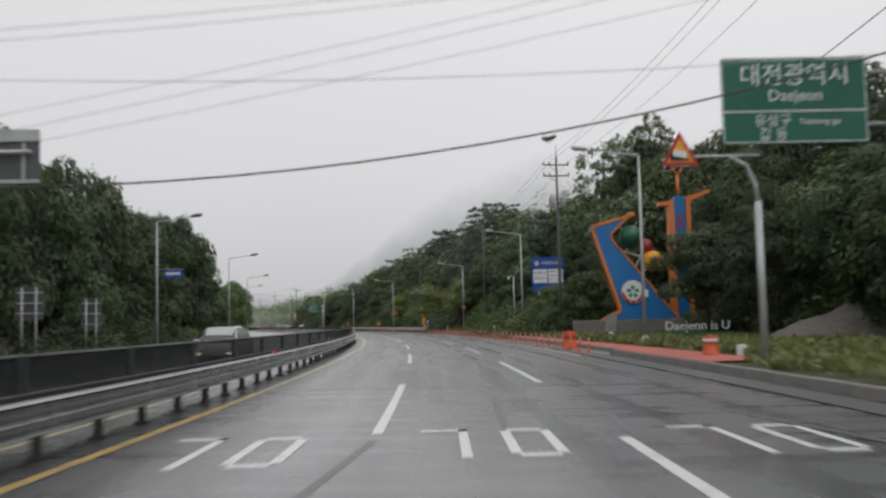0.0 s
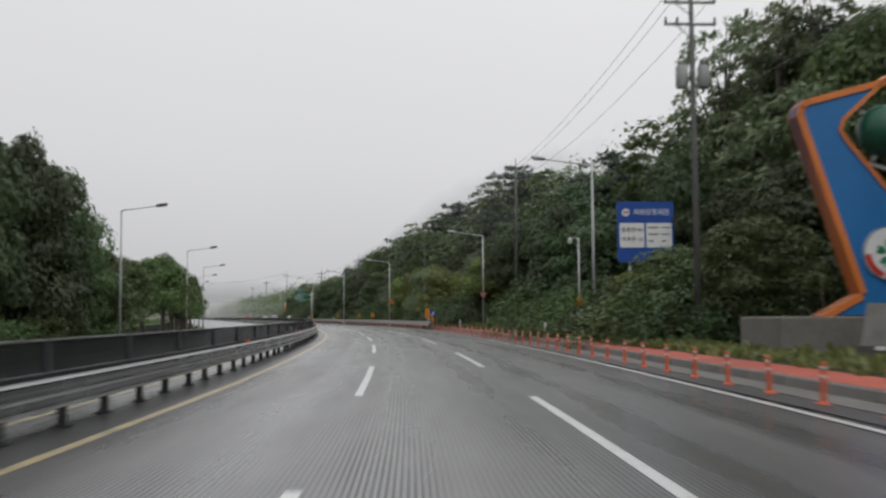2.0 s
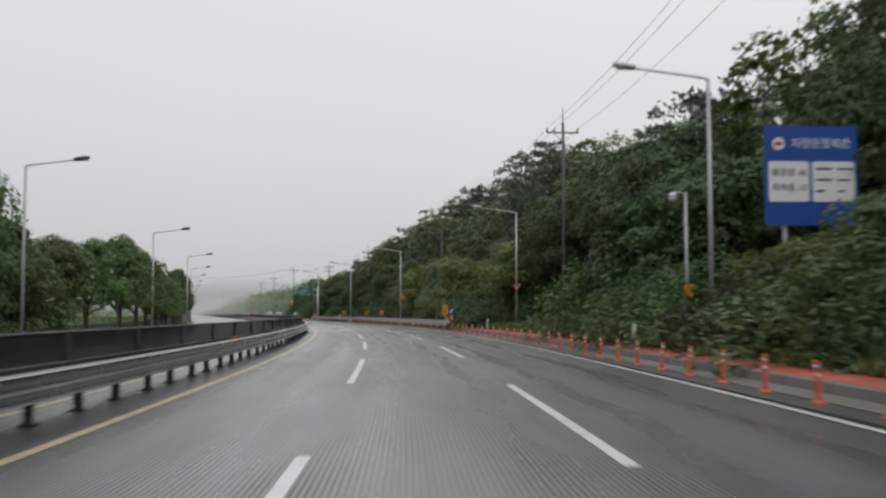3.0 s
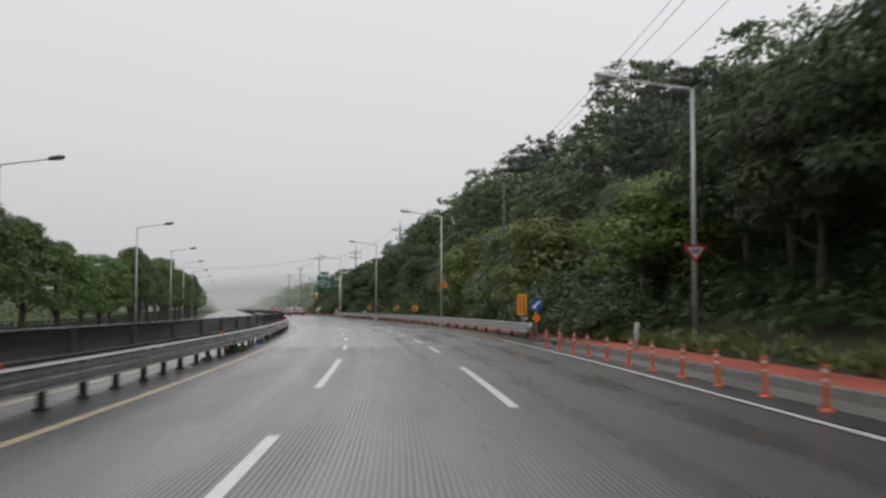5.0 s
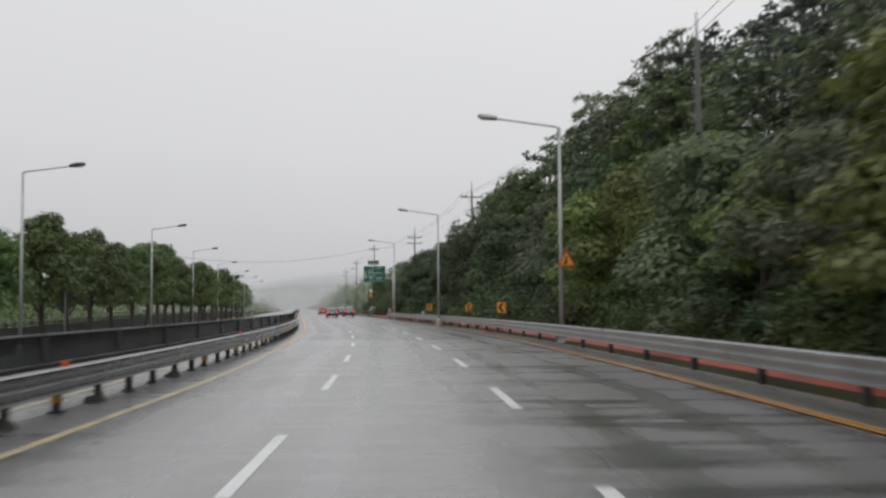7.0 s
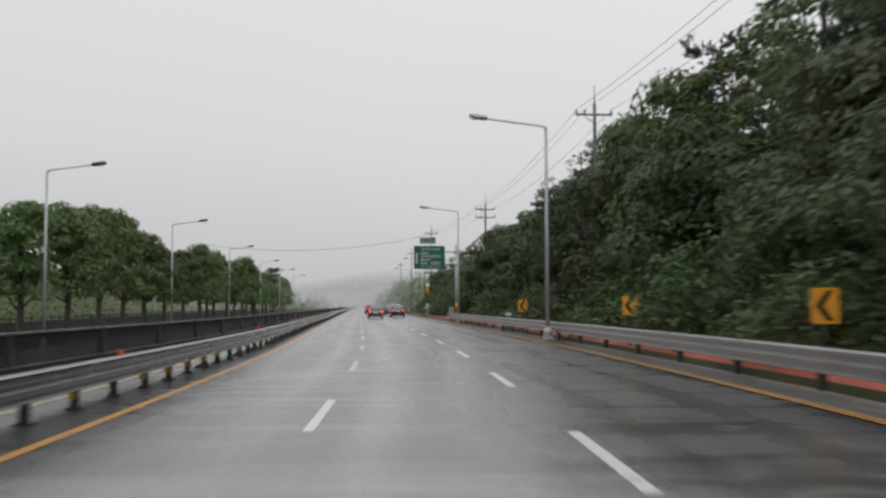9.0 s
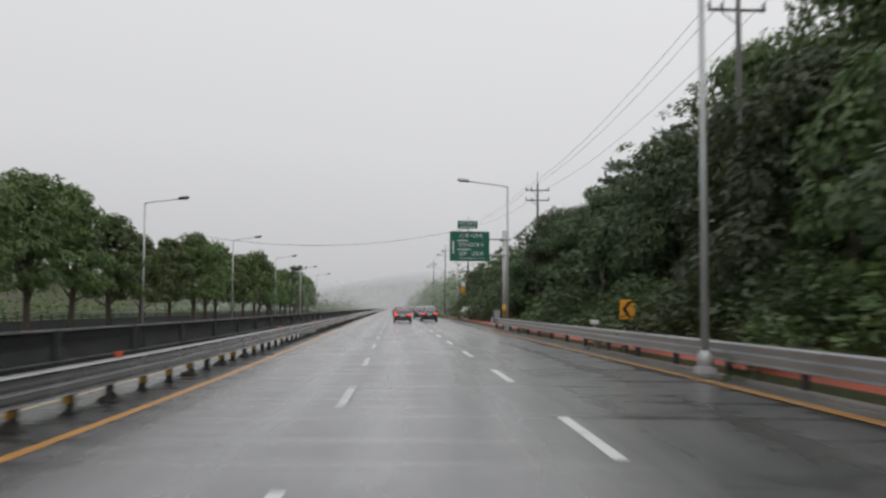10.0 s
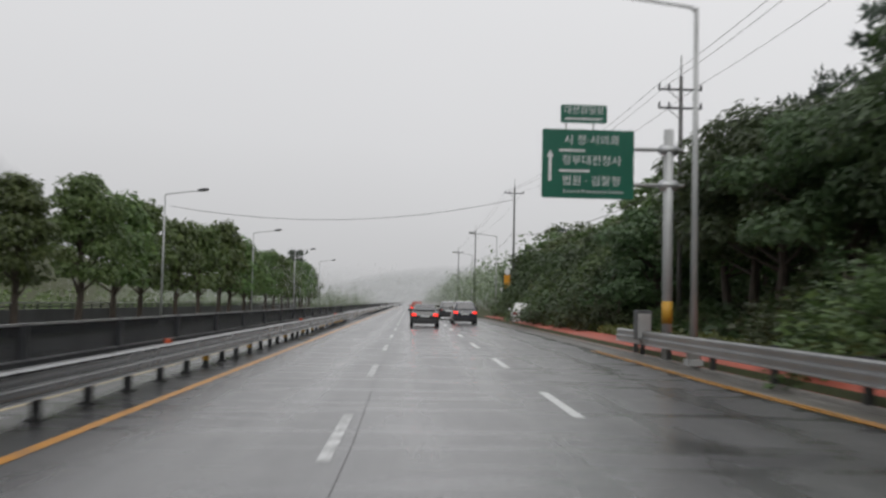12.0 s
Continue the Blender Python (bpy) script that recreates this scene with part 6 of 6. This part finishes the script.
SHRUB = [tree_kind(81 + i, 3.0, 2.3, 0.0, 44, 80, 0.23, LEAF if i == 2 else LEAF_DARK, "low") for i in range(3)]


def slope_height(s):
    """How tall the trees of the slope stand, along the road."""
    return float(np.interp(s, [0, 60, 110, 130, 160, 178, 200, 240, 256, 270, 279, 330], [1.0, 1.0, 1.0, 0.7, 0.78, 0.95, 0.98, 0.8, 1.0, 0.95, 0.8, 0.8]))


rng = random.Random(21)
# front row along the foot of the hill
s = 36.0
while s < 330:
    clear = float(np.interp(s, [0, 70, 80, 88, 94], [8.3, 8.3, 4.5, 2.0, 0]))
    u = rng.uniform(13.2, 15.2) + clear + (3.0 if 55 < s < 76 else 0) - (1.3 if 146 < s < 182 else 0)
    h = float(np.interp(s, [0, 60, 90, 115, 145, 170, 200, 235, 250, 266, 276, 330], [1.25, 1.25, 1.15, 1.05, 0.9, 0.92, 1.0, 1.05, 1.05, 1.05, 0.95, 0.9]))
    over = 104 < s < 137 or 252 < s < 276
    if over:
        plant(OVER[rng.randrange(2)], s, u + 0.9, rng.uniform(0, 6.28), (rng.uniform(0.95, 1.2), h * rng.uniform(0.8, 1.0)),
              "tall dark leafy tree with boughs hanging over deep shade", "trees at the foot of the hill")
        s += rng.uniform(4.4, 5.8)
        continue
    # from 138 to 180 crowns take the haze-paled leaves and the vines
    plant((BROAD if s < 285 else BROAD_FAR)[rng.choice((0, 0, 1) if s < 138 else (2, 2, 3, 3) if s < 180 else (0, 0, 1, 2) if s < 205 else (0, 0, 0, 1))], s, u, rng.uniform(0, 6.28), (rng.uniform(0.9, 1.3), h * rng.uniform(0.68, 1.12)),
          "leafy green roadside tree with drooping boughs", "trees at the foot of the hill")
    s += rng.uniform(4.0, 5.6)
for s, u, w, h in ((60.5, 18.6, 0.98, 0.95), (50, 18.4, 0.75, 0.92), (45.5, 21.5, 1.0, 1.15), (55.5, 21.2, 0.8, 1.2), (40, 21.8, 1.0, 1.2), (63, 24, 1.0, 1.5), (71, 25, 1.0, 1.6)):
    plant(OVER[0], s, u, s, (w * 0.9, h * 0.85), "dark leafy tree with drooping boughs behind the verge", "trees at the foot of the hill")
for s, u, w, h in ((84, 24, 1.3, 1.75), (91, 25, 1.3, 1.75), (78, 26.5, 1.35, 1.85), (98, 24.5, 1.2, 1.5), (230, 17.5, 0.95, 1.5), (236, 18.3, 0.9, 1.65), (242, 18, 0.85, 1.3), (224, 18.0, 1.0, 1.6), (71, 29, 1.5, 1.85), (63, 30, 1.5, 1.9), (54, 32, 1.5, 1.65)):
    plant(BROAD[0 if s % 2 else 1], s, u, s, (w, h), "tall leafy tree standing on the wooded slope", "hillside trees")
for s, u, h in ((94, 23.5, 1.4), (97, 26, 1.35), (90, 24.5, 1.45), (93, 20.5, 1.4), (96, 22, 1.05), (89, 22, 1.2), (100, 20.5, 0.8), (105, 22, 0.8), (109, 21, 0.7), (196, 17, 1.1), (201, 18.5, 1.15), (206, 17.5, 1.05), (158, 19, 1.15), (190, 18, 1.08), (186.5, 19.2, 1.08), (194, 17.6, 0.98), (241, 17.8, 1.02), (245, 17.4, 0.88), (253, 17.6, 0.97), (257, 18, 0.82)):
    plant(AIRY[int(s) % 2], s, u, s, (1.0, h), "tall thin-leaved tree standing above the wood", "hillside trees")
plant(BROAD[1], 57, 23.4, 1.0, (0.9, 0.95), "leafy green roadside tree with drooping boughs", "trees at the foot of the hill")
# rows up the slope
for row, (u0, u1, ds) in enumerate(((17.5, 21.5, 5.2), (24, 30, 6.2), (33, 41, 9.5))):
    s = 18.0
    while s < 360:
        pine = rng.random() < (0.85 if row and 140 < s < 215 else (0.25, 0.5, 0.55)[row])
        k = rng.uniform(0.9, 1.25)
        if s > 40 or row > 0:
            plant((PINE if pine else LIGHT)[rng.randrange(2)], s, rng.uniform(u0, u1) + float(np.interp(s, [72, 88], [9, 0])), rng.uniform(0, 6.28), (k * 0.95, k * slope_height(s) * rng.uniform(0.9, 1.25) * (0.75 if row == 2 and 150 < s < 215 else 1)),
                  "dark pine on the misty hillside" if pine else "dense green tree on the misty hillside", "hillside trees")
        s += ds * rng.uniform(0.75, 1.25)
for _ in range(26):
    s = rng.uniform(30, 100)
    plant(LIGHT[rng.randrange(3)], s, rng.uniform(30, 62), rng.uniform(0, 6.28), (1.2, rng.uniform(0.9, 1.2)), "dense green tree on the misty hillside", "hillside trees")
# vine-covered bushes round the feet of the blue sign
for s, u, w, h in ((82.8, 12.7, 0.6, 0.5), (79.2, 13.3, 0.8, 0.6), (75.6, 14.7, 0.9, 0.7), (86.4, 12.4, 0.4, 0.42)):
    plant(BROAD[3 if s > 80 else 1], s, u, s, (w, h), "bush overgrown with vines round the feet of a sign", "roadside shrubs", "shrub", "shrub")
# low growth at the foot of the hill
s = 40.0
while s < 330:
    u = rng.uniform(11.4, 12.6) + float(np.interp(s, [0, 68, 76], [10.5, 10.5, 0]))
    k = rng.uniform(0.7, 1.3)
    if 106 < s < 133:
        s += 2.5
        continue
    if 254 < s < 276:
        k *= 0.5
        u += 0.8
    plant(SHRUB[rng.randrange(3)], s, u, rng.uniform(0, 6.28), (k, k * rng.uniform(0.8, 1.3)), "tangled green shrub at the edge of the wood", "roadside shrubs", "shrub", "shrub")
    s += rng.uniform(2.6, 4.0)
# the opposite side: a dense stand, then a row of street trees
s = 14.0
while s < 106:
    k = rng.uniform(0.95, 1.25) * 1.5
    plant(BROAD[0], s, -rng.uniform(20.5, 23), rng.uniform(0, 6.28), (1.1, k), "tall dense green tree across the road", "trees across the road")
    plant(LIGHT[rng.randrange(3)], s + 2.5, -rng.uniform(26, 32), rng.uniform(0, 6.28), (1.2, k * 1.1), "tall dense green tree across the road", "trees across the road")
    plant(SHRUB[rng.randrange(3)], s + 1.5, -rng.uniform(18.2, 19.5), rng.uniform(0, 6.28), (1.0, rng.uniform(0.7, 1.2)), "dark shrub under the trees across the road", "shrubs across the road", "shrub", "shrub")
    s += rng.uniform(4.5, 6)
for s, h in ((99, 1.6), (104, 1.62), (108.5, 1.32), (113, 1.08), (118, 0.98)):
    plant(BROAD[0 if s < 108 else 1], s, -20.2, s, (1.0, h), "tall dense green tree across the road", "trees across the road")
for s, u in ((270.5, 20.2), (275, 20.2)):
    plant(PINE[1], s, u, s, (0.62, 1.15), "slender dark conifer standing above the wood", "hillside trees")
for s, u in ((417, -21.5), (424, -22.5)):
    plant(PINE[0], s, u, s, (0.8, 1.35), "tall dark conifer beyond the street trees", "trees across the road")
s = 122.0
while s < 430:
    k = rng.uniform(0.84, 1.05)
    plant(STREET[rng.randrange(3)] if s < 290 else STREET_FAR[rng.randrange(2)], s, -rng.uniform(18.6, 19.4), rng.uniform(0, 6.28), (k, k * rng.uniform(0.95, 1.08) * float(np.interp(s, [97, 150, 176, 200, 235], [0.88, 0.86, 0.77, 0.9, 1.0]))), "round-crowned street tree with a forked trunk", "street trees across the road")
    s += rng.uniform(7.2, 9.2)


# ---- what nobody could count: far woods, undergrowth, grass ----
def scatter(name, places, size, per, mat, label, tall):
    """Many loose clumps of leaves in one mesh."""
    rnd = random.Random(77)
    bm = bmesh.new()
    for s, u, r, h in places:
        g = hill(s, u)
        for _ in range(per):
            a, d = rnd.uniform(0, 6.283), rnd.random() ** 0.5
            out = Vector((math.cos(a), math.sin(a), 0))
            z = g + h * (0.1 + (1 - d * d * 0.8) * rnd.random() ** 0.6)
            p = P(s, u, z) + out * r * d
            leaf(bm, p, size * rnd.uniform(0.6, 1.3), rnd, out, 0.3 if tall else -1.2)
    return tagged(new(name, mesh_of(name, bm, mat)), label, "woods" if tall else "grass", kind="stuff")


woods = []
for _ in range(480):
    s, u = rng.uniform(-10, 700), rng.uniform(42, 150)
    woods.append((s, u, rng.uniform(2.5, 4.5), rng.uniform(7, 12)))
for _ in range(330):
    s, u = rng.uniform(330, 900), rng.uniform(12, 44)
    woods.append((s, u, rng.uniform(2.5, 4), rng.uniform(6, 10)))
scatter("hillside_woods", woods, 0.75, 190, LEAF_HAZED, "dense mixed woods on the hillside in haze", True)
left = []
for _ in range(260):
    s = rng.uniform(60, 800)
    u = -rng.uniform(40, 120) if s < 430 else -rng.uniform(18, 90)
    left.append((s, u, rng.uniform(2.5, 4.5), rng.uniform(4, 9)))
scatter("far_woods", left, 0.8, 150, LEAF_STREET, "pale green woods beyond the street trees", True)
bush = []
for _ in range(420):
    s = rng.uniform(96, 430)
    bush.append((s, -rng.uniform(23, 38), rng.uniform(1.0, 2.2), rng.uniform(0.7, 2.2)))
scatter("undergrowth", bush, 0.33, 170, LEAF_STREET, "pale green undergrowth behind the street trees", True)
under = []
for _ in range(700):
    s = rng.uniform(86, 330)
    under.append((s, rng.uniform(13.6 if 106 < s < 134 else 12, 24), rng.uniform(0.8, 1.8), rng.uniform(0.8, 2.4) * (0.45 if 104 < s < 136 or 254 < s < 276 else 1)))
for _ in range(190):
    s = rng.uniform(102, 137)
    under.append((s, rng.uniform(13.4, 19.5), rng.uniform(0.8, 1.6), rng.uniform(0.5, 1.3)))
scatter("undergrowth", under, 0.5, 50, LEAF_DARK, "dark undergrowth on the slope under the trees", True)
tufts = []
for _ in range(1500):
    s = rng.uniform(8, 76)
    tufts.append((s, rng.uniform(8.5 if s < 26 else 10.0, 19 if s < 70 else 12), 0.22, rng.uniform(0.06, 0.24)))
for _ in range(1100):
    s = rng.uniform(76, 330)
    tufts.append((s, rng.uniform(9.9, 11.3), 0.22, rng.uniform(0.12, 0.4)))
for s, n in ((129.8, 3), (131.0, 1), (142.0, 2)):
    for _ in range(n):
        tufts.append((s + rng.uniform(-0.35, 0.35), -3.66 + rng.uniform(-0.14, 0.1), 0.1, rng.uniform(0.03, 0.12)))
scatter("verge_grass", tufts, 0.28, 16, GRASS, "wet green and yellowish grass on the verge", False)

# ---- pale rain flakes added far down the road to stand in for haze ----
HAZE_FLAKE = Nodes("haze_flakes")
HAZE_FLAKE.set(Base_Color=(0.93, 0.94, 0.95), Roughness=0.3)
_t = HAZE_FLAKE.n("ShaderNodeBsdfTranslucent", Color=(0.85, 0.86, 0.88, 1))
_x = HAZE_FLAKE.n("ShaderNodeMixShader")
HAZE_FLAKE.l(HAZE_FLAKE.b.outputs[0], _x.inputs[1])
HAZE_FLAKE.l(_t.outputs[0], _x.inputs[2])
HAZE_FLAKE.l(_x.outputs[0], HAZE_FLAKE.out.inputs[0])
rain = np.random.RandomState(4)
# stretches of air: along, across, height, number of flakes, half a flake's width, its length
HAZE_AIR = (((345, 450), (-45, 50), (0.3, 6), 35000, 0.008, 0.3), ((450, 720), (-70, 90), (0.3, 9), 60000, 0.04, 0.25))
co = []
for (s0, s1), (u0, u1), (z0, z1), count, half, long in HAZE_AIR:
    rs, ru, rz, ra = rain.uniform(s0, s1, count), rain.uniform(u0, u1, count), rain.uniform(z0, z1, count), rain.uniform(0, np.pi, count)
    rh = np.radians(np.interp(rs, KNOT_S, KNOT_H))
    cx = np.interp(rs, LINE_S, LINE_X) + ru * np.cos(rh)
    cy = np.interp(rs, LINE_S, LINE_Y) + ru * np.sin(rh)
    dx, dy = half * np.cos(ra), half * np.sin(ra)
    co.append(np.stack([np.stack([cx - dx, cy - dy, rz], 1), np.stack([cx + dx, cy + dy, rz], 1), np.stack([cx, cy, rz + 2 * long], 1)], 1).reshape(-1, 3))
co = np.concatenate(co)
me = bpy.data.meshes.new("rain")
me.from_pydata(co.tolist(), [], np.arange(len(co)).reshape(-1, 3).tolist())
me.materials.append(HAZE_FLAKE.mat)
tagged(new("rain", me), "pale rain flakes added to stand in for haze far ahead", "rain", kind="stuff")

# ---- far hills behind everything, mist painted into their glowing colour ----
HAZE = Nodes("painted_mist_hill")
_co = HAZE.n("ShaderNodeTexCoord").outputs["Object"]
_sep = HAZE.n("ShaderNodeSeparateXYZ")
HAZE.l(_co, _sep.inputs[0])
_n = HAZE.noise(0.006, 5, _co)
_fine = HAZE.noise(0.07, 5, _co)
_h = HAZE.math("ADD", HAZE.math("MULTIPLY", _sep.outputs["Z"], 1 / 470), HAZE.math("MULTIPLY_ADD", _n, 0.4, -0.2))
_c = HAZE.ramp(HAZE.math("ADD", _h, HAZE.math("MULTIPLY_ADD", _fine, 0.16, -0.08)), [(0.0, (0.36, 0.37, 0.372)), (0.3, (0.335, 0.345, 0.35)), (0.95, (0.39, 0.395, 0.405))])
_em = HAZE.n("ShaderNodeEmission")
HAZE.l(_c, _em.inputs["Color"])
# the tops turn transparent, standing in for low cloud
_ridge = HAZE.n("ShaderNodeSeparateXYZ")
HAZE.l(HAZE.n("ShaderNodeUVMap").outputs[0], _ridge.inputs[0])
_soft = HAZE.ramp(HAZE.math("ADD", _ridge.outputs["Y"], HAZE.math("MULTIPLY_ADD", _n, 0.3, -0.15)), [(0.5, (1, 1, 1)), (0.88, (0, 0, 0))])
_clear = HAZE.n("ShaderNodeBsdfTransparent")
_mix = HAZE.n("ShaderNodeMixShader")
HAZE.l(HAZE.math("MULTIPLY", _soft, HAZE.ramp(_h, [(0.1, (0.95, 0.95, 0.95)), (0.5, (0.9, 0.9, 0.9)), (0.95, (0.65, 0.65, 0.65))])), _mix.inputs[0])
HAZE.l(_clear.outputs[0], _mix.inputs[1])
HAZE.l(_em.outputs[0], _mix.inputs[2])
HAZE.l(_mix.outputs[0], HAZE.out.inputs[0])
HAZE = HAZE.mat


def far_hill(bearing, dist, width, height, seed, label, power=0.9):
    """A hill far off; bearing in degrees to the right of the road's start."""
    bm = bmesh.new()
    uv = bm.loops.layers.uv.verify()
    n, m = 60, 10
    rows = []
    for i in range(n + 1):
        f = i / n
        shape = math.sin(math.pi * f) ** power * (0.9 + 0.22 * noise.noise(Vector((f * 3.5, seed, 0)))) + 0.02 * noise.noise(Vector((f * 45, seed, 2)))
        row = []
        for j in range(m + 1):
            g = j / m
            row.append(bm.verts.new(((f - 0.5) * width, -dist * 0.1 * (1 - g), max(0.0, height * shape) * g - 5)))
        rows.append(row)
    for a, b in zip(rows, rows[1:]):
        for j in range(m):
            f = bm.faces.new((a[j], b[j], b[j + 1], a[j + 1]))
            for lo, g in zip(f.loops, (j, j, j + 1, j + 1)):
                lo[uv].uv = (0.0, g / m)
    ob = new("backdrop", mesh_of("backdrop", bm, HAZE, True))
    t = radians(bearing)
    ob.matrix_world = pose(math.sin(t) * dist, math.cos(t) * dist, 0, 0, 0, -bearing)
    return tagged(ob, label, "hill", kind="structure")


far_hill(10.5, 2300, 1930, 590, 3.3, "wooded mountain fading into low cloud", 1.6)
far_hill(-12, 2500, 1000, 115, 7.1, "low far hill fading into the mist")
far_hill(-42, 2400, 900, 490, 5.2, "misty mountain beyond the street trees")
